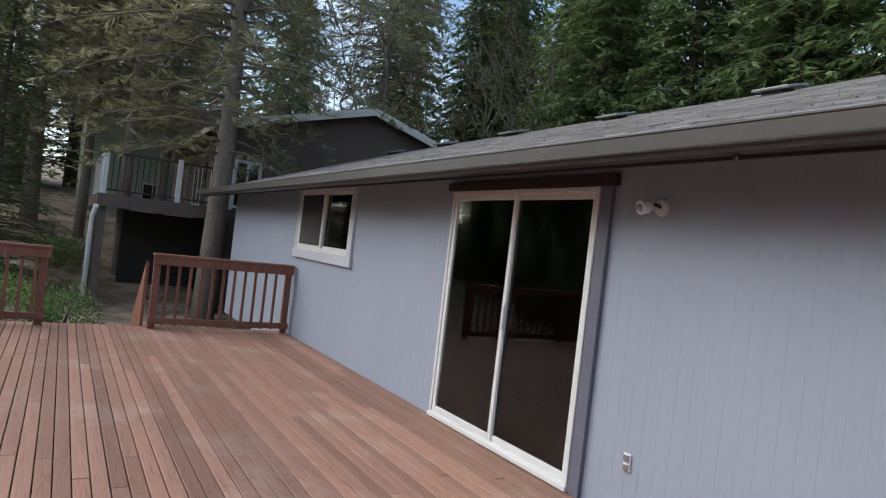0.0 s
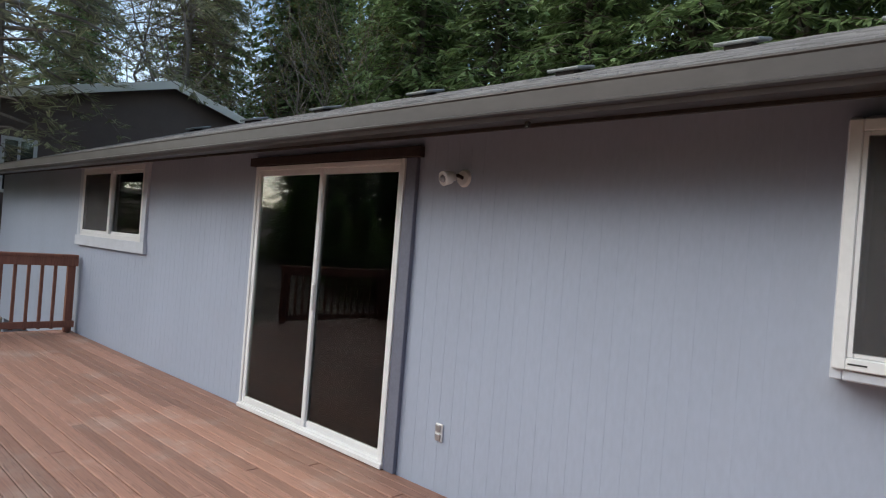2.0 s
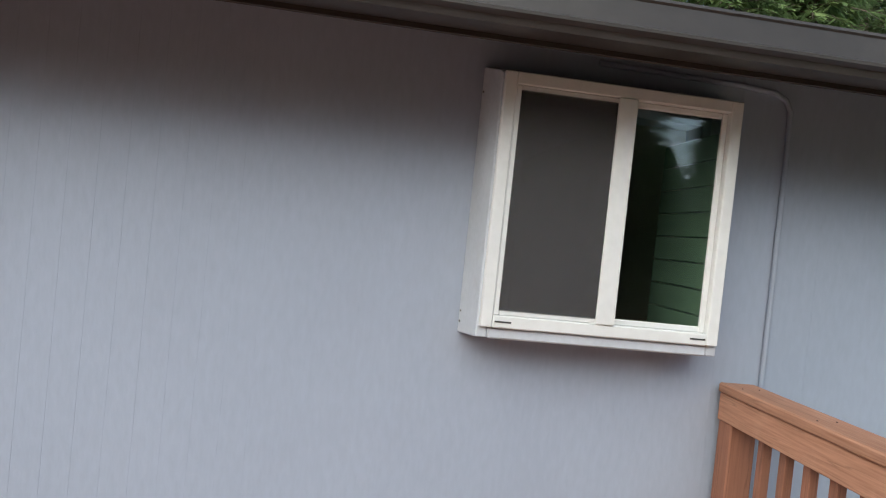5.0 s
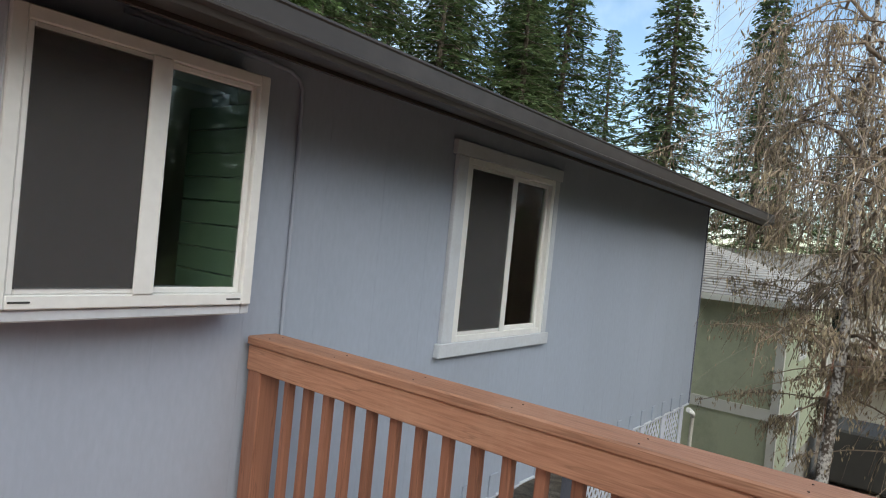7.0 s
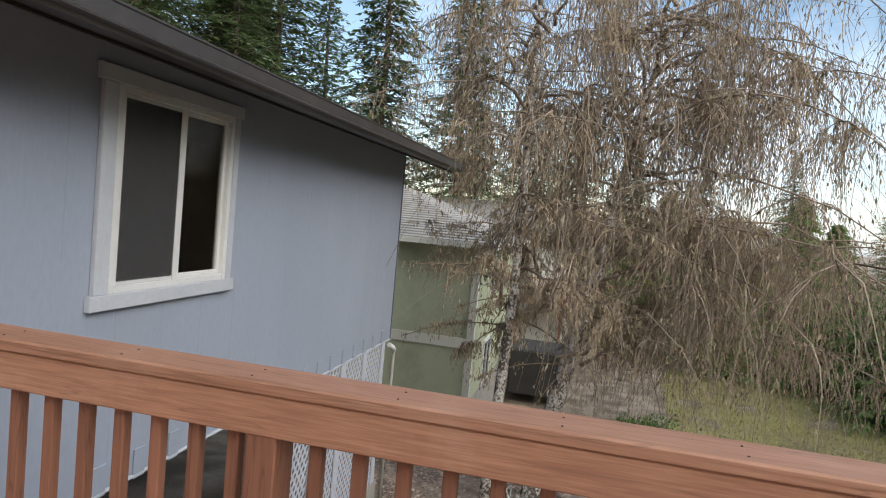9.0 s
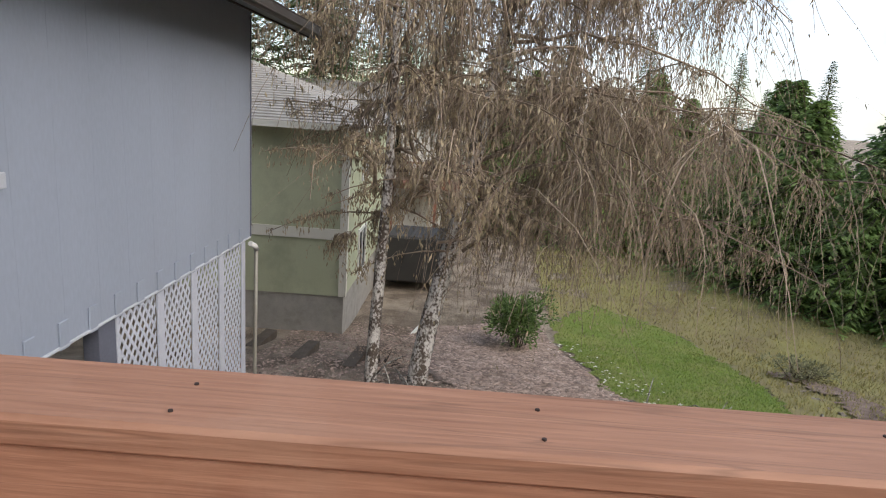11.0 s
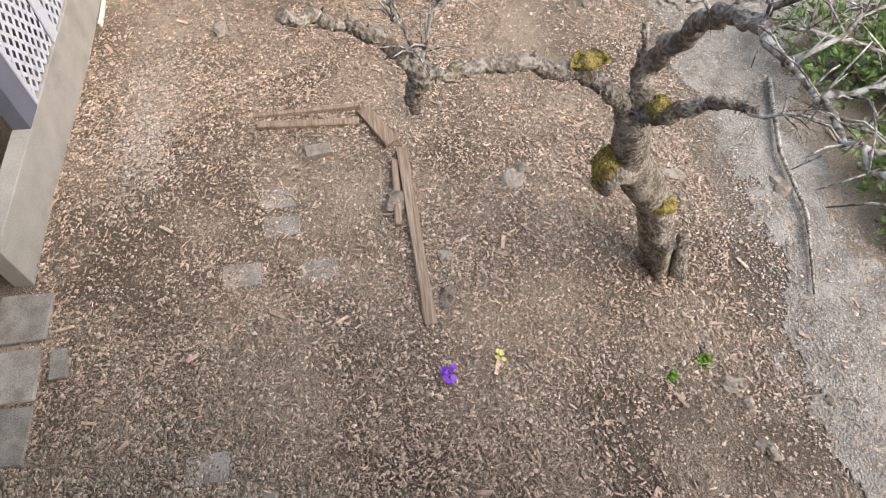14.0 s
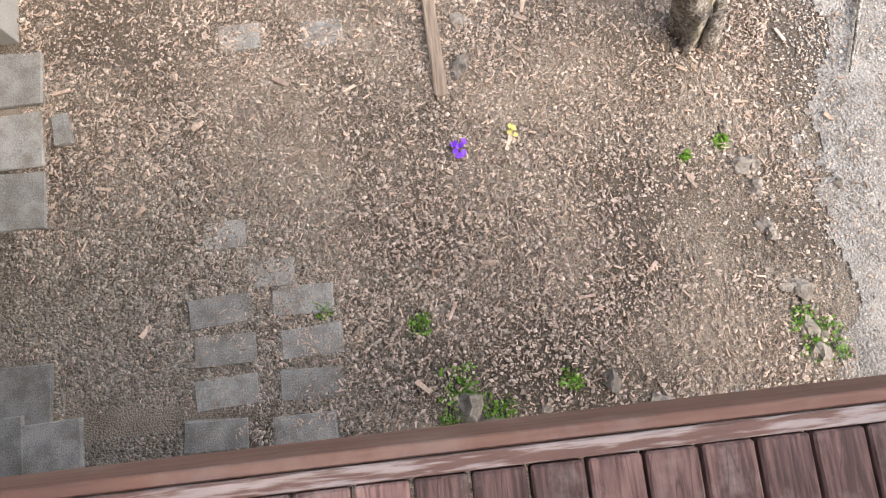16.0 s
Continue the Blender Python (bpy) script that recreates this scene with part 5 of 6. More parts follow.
leafy_bush("laurel_bush", "low glossy dark green laurel bush with narrow leaves", 7.88, -2.58, 0.7, 1.0, 0.64, 11500, 61, LAUREL, (0.115, 0.017))
leafy_bush("garden_shrub", "green leafy shrub beside the gravel walk", 5.6, -6.7, 0.7, 0.8, 0.8, 4200, 62, LAUREL, (0.07, 0.02))
leafy_bush("garden_shrub", "green leafy shrub beside the gravel walk", 4.4, -6.6, 0.6, 0.7, 0.5, 3200, 63, LAUREL, (0.06, 0.02))
leafy_bush("yellow_bush", "small yellow-green bush at the path edge", 8.1, -8.1, 0.45, 0.6, 0.35, 1500, 64, YELBUSH, (0.05, 0.018))
leafy_bush("evergreen_shrub", "dark drooping evergreen shrub in the leaf bed", 15.5, -4.1, 0.8, 0.8, 1.5, 3600, 65, LAUREL, (0.12, 0.02))
leafy_bush("evergreen_shrub", "dark rounded evergreen shrub in the dry grass", 14.0, -9.9, 0.5, 0.7, 0.5, 1300, 66, PINE, (0.1, 0.012))
leafy_bush("twiggy_shrub", "thin brown twiggy shrub in the leaf bed", 9.6, -5.3, 0.4, 0.5, 0.5, 500, 67, CHIP, (0.05, 0.008))
leafy_bush("twiggy_shrub", "thin brown twiggy shrub in the leaf bed", 9.0, -6.0, 0.35, 0.4, 0.45, 400, 68, CHIP, (0.05, 0.008))
leafy_bush("twiggy_shrub", "thin brown twiggy shrub in the leaf bed", 12.6, -1.2, 0.5, 0.8, 0.35, 500, 69, CHIP, (0.06, 0.01))
leafy_bush("stair_bush", "pale green leggy bush beside the deck stairs", -10.2, -3.1, 0.7, 0.7, 1.15, 2200, 70, LAUREL, (0.06, 0.018))
leafy_bush("stair_bush", "pale green leggy bush by the stair rail", -12.4, -4.3, 1.2, 0.9, 1.1, 3000, 71, LAUREL, (0.07, 0.02))
leafy_bush("stair_bush", "dark green fern-like bush on the slope", -20.5, -3.2, 1.4, 0.9, 1.0, 2200, 72, LAUREL, (0.12, 0.02))
leafy_bush("stair_bush", "green bush on the slope", -17.5, -5.0, 1.2, 1.2, 0.9, 2000, 73, LAUREL, (0.1, 0.02))
for i, (x, y, s) in enumerate(((2.08, -2.5, 0.11), (1.9, -2.72, 0.1), (2.05, -3.15, 0.06), (2.1, -4.7, 0.14), (2.25, -4.6, 0.08), (3.4, -4.31, 0.05), (3.32, -4.06, 0.035), (2.45, -2.3, 0.07), (2.6, -1.75, 0.05), (1.9, -2.45, 0.1), (1.75, -4.5, 0.09))):
    w = leafy_bush("weed", "small bright green clover weed in the gravel", x, y, s, s, 0.06, int(60 + 1100 * s), 80 + i, WEED, (0.024, 0.013))
    tagged(w, "", "weed", "weeds in the gravel")

# ---- old apple tree ----
def apple_tree():
    t = thing("apple_tree", "old gnarled leafless apple tree with mossy bark and lichened twigs", "tree", at=(0, -0.155, 0))
    rnd = random.Random(91)
    bm = bmesh.new()
    tube(bm, [(4.15, -4.12, -2.85), (4.17, -4.06, -2.6), (4.27, -3.92, -2.15), (4.25, -3.75, -1.9), (4.25, -3.6, -1.65), (4.18, -3.5, -1.4), (4.10, -3.42, -1.1)],
         [0.17, 0.12, 0.11, 0.12, 0.105, 0.085, 0.08], 12)
    # burl, spur and broken stub on the trunk
    tube(bm, [(4.22, -3.62, -1.72), (4.2, -3.5, -1.68), (4.18, -3.46, -1.74), (4.16, -3.44, -1.83)], [0.1, 0.1, 0.085, 0.04], 9)
    for i in range(5):
        a = 1.26 * i
        tube(bm, [(4.16 + 0.08 * math.cos(a), -4.08 + 0.08 * math.sin(a), -2.4), (4.15 + 0.11 * math.cos(a), -4.1 + 0.11 * math.sin(a), -2.6), (4.14 + 0.15 * math.cos(a), -4.12 + 0.15 * math.sin(a), -2.8)], [0.03, 0.055, 0.06], 7)
    LIMBS = [([(4.11, -3.45, -1.2), (4.12, -3.24, -0.95), (4.14, -3.06, -0.85), (4.08, -2.84, -0.75), (3.99, -2.6, -0.65), (3.85, -2.43, -0.55), (3.8, -2.36, -0.5)], 0.052),
             ([(3.8, -2.36, -0.46), (3.84, -2.35, -0.62), (3.86, -2.34, -0.76)], 0.05),
             ([(3.8, -2.36, -0.5), (3.87, -2.23, -0.4), (3.86, -2.1, -0.3), (3.64, -1.93, -0.1)], 0.042),
             ([(4.1, -3.42, -1.15), (4.16, -3.44, -0.85), (3.93, -3.4, -0.5), (3.71, -3.36, -0.25), (3.45, -3.32, -0.1)], 0.062),
             ([(4.08, -3.45, -1.12), (3.96, -3.49, -1.0), (3.89, -3.62, -0.85), (3.67, -3.65, -0.7)], 0.055),
             ([(4.13, -3.43, -1.0), (4.2, -3.42, -0.85), (4.26, -3.4, -0.72)], 0.035)]
    TWIGS = [([(3.8, -2.36, -0.5), (3.86, -2.3, -0.35), (3.98, -2.21, -0.2), (4.09, -1.97, 0.05)], 0.016), ([(3.9, -2.27, -0.3), (4.02, -2.22, -0.1), (4.15, -2.1, 0.05)], 0.01),
             ([(3.8, -2.36, -0.5), (3.85, -2.4, -0.3), (3.9, -2.42, -0.15)], 0.012),
             ([(3.45, -3.32, -0.1), (3.14, -3.29, -0.05), (2.91, -3.25, 0.0), (2.67, -3.19, 0.1)], 0.019), ([(3.6, -3.35, -0.18), (3.45, -3.38, 0.0), (3.44, -3.45, 0.05), (3.52, -3.83, 0.0)], 0.016),
             ([(3.14, -3.29, -0.05), (3.1, -3.5, 0.0), (3.05, -3.85, 0.03)], 0.018), ([(3.5, -3.33, -0.12), (3.4, -3.5, -0.1), (3.2, -3.9, -0.15)], 0.014), ([(3.67, -3.65, -0.7), (3.5, -3.85, -0.6), (3.35, -4.2, -0.5)], 0.012),
             ([(3.71, -3.36, -0.25), (3.8, -3.45, -0.05), (3.9, -3.5, 0.1)], 0.012), ([(2.95, -3.26, 0.0), (2.85, -3.5, -0.05), (2.8, -3.8, -0.1)], 0.011), ([(3.8, -3.38, -0.35), (3.95, -3.3, -0.15), (4.05, -3.28, 0.0)], 0.012),
             ([(3.3, -3.3, -0.08), (3.35, -3.6, 0.1), (3.5, -3.75, 0.3)], 0.012)]
    MOSSES = [((4.2, -3.44, -1.66), (0.075, 0.07, 0.17)), ((4.19, -3.9, -2.06), (0.07, 0.1, 0.05)), ((4.13, -3.12, -0.8), (0.04, 0.1, 0.03)), ((4.02, -3.48, -1.0), (0.05, 0.05, 0.05))]
    for v in bm.verts:
        v.co += noise.noise_vector(v.co * 7) * 0.03 + noise.noise_vector(v.co * 22) * 0.02
    part("trunk", bm, APPLE, t)
    lm = bmesh.new()
    for limb, r in LIMBS:
        pts = []
        for a, b in zip(limb, limb[1:]):
            for k in range(4):
                pts.append(Vector(a).lerp(Vector(b), k / 4) + Vector((rnd.gauss(0, 0.012), rnd.gauss(0, 0.012), rnd.gauss(0, 0.012))))
        pts.append(Vector(limb[-1]))
        n = len(pts)
        fine = [pts[i].lerp(pts[i + 1], k / 3) for i in range(n - 1) for k in range(3)] + [pts[-1]]
        n = len(fine)
        tube(lm, fine, [0.92 * r * (1 - 0.6 * i / n) * rnd.uniform(0.82, 1.16) for i in range(n)], 10)
        for i in range(2, n - 1):
            for j in range(2):
                # flakes of bark, spurs and lichen tufts
                out = Vector((rnd.gauss(0, 1), rnd.gauss(0, 1), rnd.gauss(0.3, 1))).normalized()
                at = fine[i] + out * r * (1 - 0.6 * i / n) * 0.8
                tube(lm, [at, at + out * rnd.uniform(0.004, 0.01) + Vector((rnd.gauss(0, 0.005), rnd.gauss(0, 0.005), 0)), at + out * rnd.uniform(0.008, 0.022)], [rnd.uniform(0.004, 0.009), 0.004, 0.0015], 4)
    for v in lm.verts:
        v.co += noise.noise_vector(v.co * 25) * 0.009
    part("crown_limb", lm, APPLE, t)
    tw = bmesh.new()
    for twig, r in TWIGS:
        pts = []
        for a, b in zip(twig, twig[1:]):
            for k in range(4):
                pts.append(Vector(a).lerp(Vector(b), k / 5) + Vector((rnd.gauss(0, 0.012), rnd.gauss(0, 0.012), rnd.gauss(0, 0.012))))
        pts.append(Vector(twig[-1]))
        n = len(pts)
        tube(tw, pts, [0.72 * r * (1 - 0.65 * i / n) * rnd.uniform(0.7, 1.35) for i in range(n)], 6)
        for i in range(2, n):
            for s in range(rnd.randint(1, 4)):
                d = Vector((rnd.gauss(0, 1), rnd.gauss(0, 1), rnd.uniform(-0.5, 1.0))).normalized() * rnd.uniform(0.03, 0.22)
                tube(tw, [pts[i], pts[i] + d * 0.5 + Vector((0, 0, 0.02)), pts[i] + d], [0.0035, 0.003, 0.002], 4)
    tagged(part("twig_growth", tw, LICHEN, t, "grey lichen-covered twigs"), kind="stuff")
    for c, s in MOSSES:
        m = bmesh.new()
        bmesh.ops.create_icosphere(m, subdivisions=4, radius=1, matrix=Matrix.Translation(c) @ Matrix.Diagonal((*s, 1)))
        for v in m.verts:
            v.co += noise.noise_vector(v.co * 18) * 0.03 + noise.noise_vector(v.co * 60) * 0.014
        part("moss", m, MOSS, t, "yellow-brown moss cushion")


apple_tree()

# ---- garden things ----
def slab(name, label, x, y, w, d, h, turn, mat, category, group, seed=0, lift=0.0):
    rnd = random.Random(seed * 7 + 1)
    bm = box((-w / 2, -d / 2, -0.05), (w / 2, d / 2, h), 0.006)
    for v in bm.verts:
        v.co += Vector((rnd.uniform(-0.006, 0.006), rnd.uniform(-0.006, 0.006), rnd.uniform(-0.003, 0.003)))
    ob = part(name, bm, mat)
    ob.matrix_basis = pose(x, y, ground(x, y) + lift, rnd.uniform(-1.5, 1.5), rnd.uniform(-1.5, 1.5), turn)
    return tagged(ob, label, category, group)


PAVERS = [(2.42, -1.17), (2.42, -1.67), (2.18, -1.655), (2.18, -1.17), (1.95, -1.10), (1.93, -1.60), (2.67, -1.63), (2.65, -1.15), (3.10, -1.20), (2.85, -1.47), (4.36, -1.87), (4.37, -1.35), (4.75, -1.62), (5.0, -1.6)]
for i, (x, y) in enumerate(PAVERS):
    slab("paver", "small grey concrete paver sunk in the gravel", x, y, 0.175, 0.36 if i < 8 else 0.26, 0.019 - 0.008 * (i > 7), rnd.uniform(-4, 4), PAVER, "paver", "pavers in the yard", i)
for i, (x, y) in enumerate(((4.2, 0.02), (3.8, 0.02), (3.42, 0.0), (2.28, -0.02), (1.95, -0.2), (2.0, 0.12))):
    slab("slab", "square grey concrete slab beside the footing", x, y, 0.35, 0.34, 0.03, rnd.uniform(-3, 3), PAVER, "slab", "slabs by the footing", 30 + i)
slab("brick", "loose pale brick on the soil", 3.84, -0.27, 0.2, 0.1, 0.05, 8, PAVER, "brick", "loose bricks", 40)
slab("brick", "loose brown brick on the soil", 5.4, -1.9, 0.12, 0.2, 0.06, 10, STONE, "brick", "loose bricks", 41)
for i, (x, y, w, d, a) in enumerate(((5.84, -1.82, 0.045, 0.85, 1), (5.7, -1.83, 0.05, 0.8, -2), (5.62, -2.37, 0.45, 0.12, 28), (4.6, -2.56, 1.5, 0.085, 2), (4.95, -2.46, 0.6, 0.05, -2))):
    slab("board", "weathered grey-brown board lying on the ground", x, y, w, d, 0.05, a, OLDWOOD, "board", "old boards", 50 + i)
slab("plank", "pale narrow plank lying on the slope", 16.6, -1.6, 1.6, 0.1, 0.05, -14, CREAM, "plank", "", 60)
slab("stick", "pale straight stick beside the footing", 7.7, -0.02, 1.25, 0.03, 0.03, 2, CREAM, "stick", "", 61)
for i, (x, y) in enumerate(((13.9, 1.5), (13.0, 0.35), (12.5, -0.75))):
    slab("timber_step", "dark brown timber step set in the slope", x, y, 1.0, 0.24, 0.12, -8, BARK, "step", "timber steps", 62 + i)


def stone(x, y, s, seed, label="rough brown edging stone half sunk in the soil", group="edging stones"):
    r = random.Random(seed)
    bm = bmesh.new()
    bmesh.ops.create_icosphere(bm, subdivisions=2, radius=1)
    for v in bm.verts:
        v.co *= 1 + 0.7 * noise.noise(v.co * 1.3 + Vector((seed * 3.1, 0, 0))) + 0.3 * noise.noise(v.co * 4 + Vector((seed, 0, 0)))
    bmesh.ops.scale(bm, vec=(s * r.uniform(0.8, 1.3), s * r.uniform(0.7, 1.1), s * r.uniform(0.4, 0.75)), verts=bm.verts)
    ob = part("stone", bm, STONE)
    ob.matrix_basis = pose(x, y, ground(x, y) + s * 0.05, 0, 0, r.uniform(0, 360))
    return tagged(ob, label, "stone", group)


k = 0
for a, b, n in (((3.45, -4.4), (1.9, -4.75), 17), ((1.95, -3.0), (1.8, -3.9), 6), ((8.5, -3.9), (8.15, -6.3), 26), ((6.95, -4.9), (6.6, -6.9), 16), ((8.0, -6.4), (7.6, -8.6), 18), ((6.9, -4.6), (7.3, -4.1), 5), ((9.1, -6.3), (14.5, -5.2), 16), ((14, -9.6), (9.0, -8.6), 22), ((10.6, -9.5), (7.6, -10.4), 14)):
    for i in range(n):
        u = (i + rnd.random() * 0.8) / n
        stone(a[0] + (b[0] - a[0]) * u + rnd.gauss(0, 0.06), a[1] + (b[1] - a[1]) * u + rnd.gauss(0, 0.06), rnd.uniform(0.025, 0.07), 100 + k)
        k += 1
for x, y, s in ((5.0, -3.35, 0.1), (5.1, -3.45, 0.07), (4.05, -2.72, 0.08), (4.85, -2.44, 0.09), (4.35, -2.75, 0.06), (1.95, -2.55, 0.09), (1.8, -2.68, 0.1), (1.81, -3.65, 0.1), (1.79, -4.12, 0.07), (4.9, -4.6, 0.07), (6.9, -1.1, 0.08), (4.7, -5.4, 0.08), (3.05, -5.0, 0.05)):
    stone(x, y, s, 400 + k, "loose grey stone lying on the gravel", "loose stones")
    k += 1


def petals(name, label, x, y, mat, n, s):
    r = random.Random(int(x * 100))
    verts, faces = [], []
    for i in range(n):
        a = r.uniform(0, 6.28)
        c = Vector((x + r.gauss(0, s * 0.7), y + r.gauss(0, s * 0.7), ground(x, y) + 0.03 + r.uniform(0, 0.02)))
        d, w = Vector((math.cos(a), math.sin(a), r.uniform(-0.2, 0.6))) * s, Vector((-math.sin(a), math.cos(a), r.uniform(-0.3, 0.3))) * s * 0.5
        k = len(verts)
        verts += [tuple(c), tuple(c + d * 0.6 + w), tuple(c + d), tuple(c + d * 0.6 - w)]
        faces.append((k, k + 1, k + 2, k + 3))
    tagged(raw(name, verts, faces, mat), label, "flower")


petals("crocus_flower", "purple crocus blossom fallen open on the gravel", 3.5, -2.64, PURPLE, 9, 0.045)
petals("crocus_flower", "pale yellow crocus blossom lying on the gravel", 3.58, -3.0, YELLOW, 6, 0.04)
petals("dandelion_flower", "tiny yellow flower in the gravel", 5.95, -1.15, YELLOW, 6, 0.02)
st = thing("fallen_branch", "long thin lichened branch lying along the gravel walk", "branch")
part("wood", tube(bmesh.new(), [(5.8, -5.75, ground(5.8, -5.7) + 0.05), (5.0, -5.5, ground(5, -5.5) + 0.06), (4.4, -5.45, ground(4.4, -5.4) + 0.05), (3.75, -5.2, ground(3.7, -5.2) + 0.04)], [0.022, 0.02, 0.016, 0.008], 6), LICHEN, st)

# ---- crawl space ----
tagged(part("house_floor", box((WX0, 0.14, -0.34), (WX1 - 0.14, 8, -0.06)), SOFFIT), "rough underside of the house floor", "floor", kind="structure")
# back wall coloured dark brown to put the crawl space's shade into it
tagged(part("crawl_wall", box((2.2, 3.5, -3.2), (8.6, 3.6, -0.345)), SOFFIT), "crawl space wall coloured dark for its shade", "wall", kind="structure")
for i in range(9):
    slab("brick", "loose dusty brick under the house", 4.6 + 0.1 * i + rnd.uniform(0, 0.3), 0.5 + rnd.uniform(0, 0.6), 0.2, 0.1, 0.06, rnd.uniform(0, 90), STONE, "brick", "bricks under the house", 70 + i)


# ---- neighbours ----
def face_window(parent, axis, at, a0, a1, z0, z1, out, mat=None, name="window"):
    """A framed window on a house face: axis 'x' is a face of constant x."""
    def pt(a, d, z):
        return (at + out * d, a, z) if axis == "x" else (a, at + out * d, z)
    w = part(name, box(pt(a0, -0.02, z0), pt(a1, 0.012, z1)), BLACK, parent)
    bm = bmesh.new()
    for p, q in (((a0 - 0.08, z0 - 0.08), (a0, z1 + 0.08)), ((a1, z0 - 0.08), (a1 + 0.08, z1 + 0.08)), ((a0, z0 - 0.08), (a1, z0)), ((a0, z1), (a1, z1 + 0.08)), (((a0 + a1) / 2 - 0.03, z0), ((a0 + a1) / 2 + 0.03, z1))):
        add_box(bm, pt(p[0], 0.0, p[1]), pt(q[0], 0.045, q[1]))
    part("window_frame", bm, mat or WHITE, w)
    part("pane", box(pt(a0, 0.016, z0), pt(a1, 0.02, z1)), GLASS, w)


def gable_roof(parent, x0, x1, y0, y1, z, rise, over, ridge, mat, edge):
    """A two-sided roof with courses of shingles; ridge along 'x' or 'y'."""
    bm = bmesh.new()
    ed = bmesh.new()
    if ridge == "y":
        mid = (x0 + x1) / 2
        half = mid - x0 + over
        lanes = [(lambda s, t: (x0 - over + half * s, t, z - rise * over / (mid - x0) + (rise * half / (mid - x0)) * s)), (lambda s, t: (x1 + over - half * s, t, z - rise * over / (mid - x0) + (rise * half / (mid - x0)) * s))]
        ends = (y0 - over, y1 + over)
    else:
        mid = (y0 + y1) / 2
        half = mid - y0 + over
        lanes = [(lambda s, t: (t, y0 - over + half * s, z - rise * over / (mid - y0) + (rise * half / (mid - y0)) * s)), (lambda s, t: (t, y1 + over - half * s, z - rise * over / (mid - y0) + (rise * half / (mid - y0)) * s))]
        ends = (x0 - over, x1 + over)
    n = 26
    for f in lanes:
        last = [bm.verts.new(Vector(f(0, t))) for t in ends]
        for i in range(n):
            lo = [bm.verts.new(Vector(f(i / n, t)) + Vector((0, 0, 0.075))) for t in ends]
            hi = [bm.verts.new(Vector(f((i + 1) / n, t)) + Vector((0, 0, 0.045))) for t in ends]
            bm.faces.new((last[0], last[1], lo[1], lo[0]))
            bm.faces.new((lo[0], lo[1], hi[1], hi[0]))
            last = hi
        for t in ends:
            c = [Vector(f(0, t)), Vector(f(1, t))]
            s = 0.05 if t == ends[1] else -0.05
            shift = Vector((0, s, 0)) if ridge == "y" else Vector((s, 0, 0))
            v = [ed.verts.new(k + o) for k in c for o in (Vector((0, 0, -0.16)), Vector((0, 0, 0.06)), shift + Vector((0, 0, 0.06)), shift + Vector((0, 0, -0.16)))]
            for i in range(4):
                ed.faces.new((v[i], v[(i + 1) % 4], v[4 + (i + 1) % 4], v[4 + i]))
        v = [ed.verts.new(Vector(f(0, t)) + o) for t in ends for o in (Vector((0, 0, -0.16)), Vector((0, 0, 0.06)))]
        ed.faces.new((v[0], v[1], v[3], v[2]))
    part("roof", bm, mat, parent)
    part("fascia", ed, edge, parent)


def hip_roof(parent, x0, x1, y0, y1, z, slope, mat, edge):
    """A roof of four slopes in stepped shingle courses, narrower in x, with a fascia round the eave."""
    half, n = (x1 - x0) / 2, 26
    bm = bmesh.new()
    def ring(k, lift):
        i = half * k
        return [bm.verts.new((px, py, z + slope * i + lift)) for px, py in ((x0 + i, y0 + i), (x1 - i, y0 + i), (x1 - i, y1 - i), (x0 + i, y1 - i))]
    last = ring(0, 0)
    for i in range(n):
        lo, hi = ring(i / n, 0.045), ring((i + 0.999) / n, 0.018)
        for a, b in ((last, lo), (lo, hi)):
            for j in range(4):
                bm.faces.new((a[j], a[(j + 1) % 4], b[(j + 1) % 4], b[j]))
        last = hi
    part("roof", bm, mat, parent)
    bm = bmesh.new()
    add_box(bm, (x0 - 0.02, y0 - 0.02, z - 0.11), (x1 + 0.02, y0, z + 0.03))
    add_box(bm, (x0 - 0.02, y0, z - 0.11), (x0, y1, z + 0.03))
    add_box(bm, (x0, y0, z - 0.06), (x1, y1, z - 0.02))
    part("fascia", bm, edge, parent)


def green_house():
    h = thing("green_house", "two-storey sage green house with pale trim and grey shingle roof", "house", at=(0, 0, 0))
    x0, x1, y0, y1, zf, zt = 15.5, 23.0, 0.05, 9.0, -3.1, 0.95
    part("wall", box((x0, y0, zf), (x1, y1, zt)), GREENWALL, h)
    part("foundation", box((x0 + 0.03, y0 + 0.03, -5.0), (x1, y1, zf - 0.002)), CONCRETE, h)
    for nm, a, b in (("belt_trim", (x0 - 0.03, y0 - 0.03, -1.75), (x0 + 0.01, y1, -1.5)), ("corner_board", (x0 - 0.034, y0 - 0.034, zf), (x0 + 0.1, y0 + 0.002, zt)), ("corner_board", (x0 - 0.034, y0 + 0.003, zf), (x0 + 0.002, y0 + 0.14, zt)),
                     ("corner_board", (x1 - 0.3, y0 - 0.034, zf), (x1, y0 + 0.002, zt))):
        part(nm, box(a, b), CREAM, h)
    face_window(h, "y", y0, 17.3, 18.3, -3.0, -1.9, -1)
    face_window(h, "y", y0, 17.5, 18.4, -0.5, 0.4, -1)
    hip_roof(h, x0 - 0.45, x1 + 0.45, y0 - 0.45, y1 + 0.45, zt - 0.1, 0.365, PALEROOF, CREAM)


green_house()


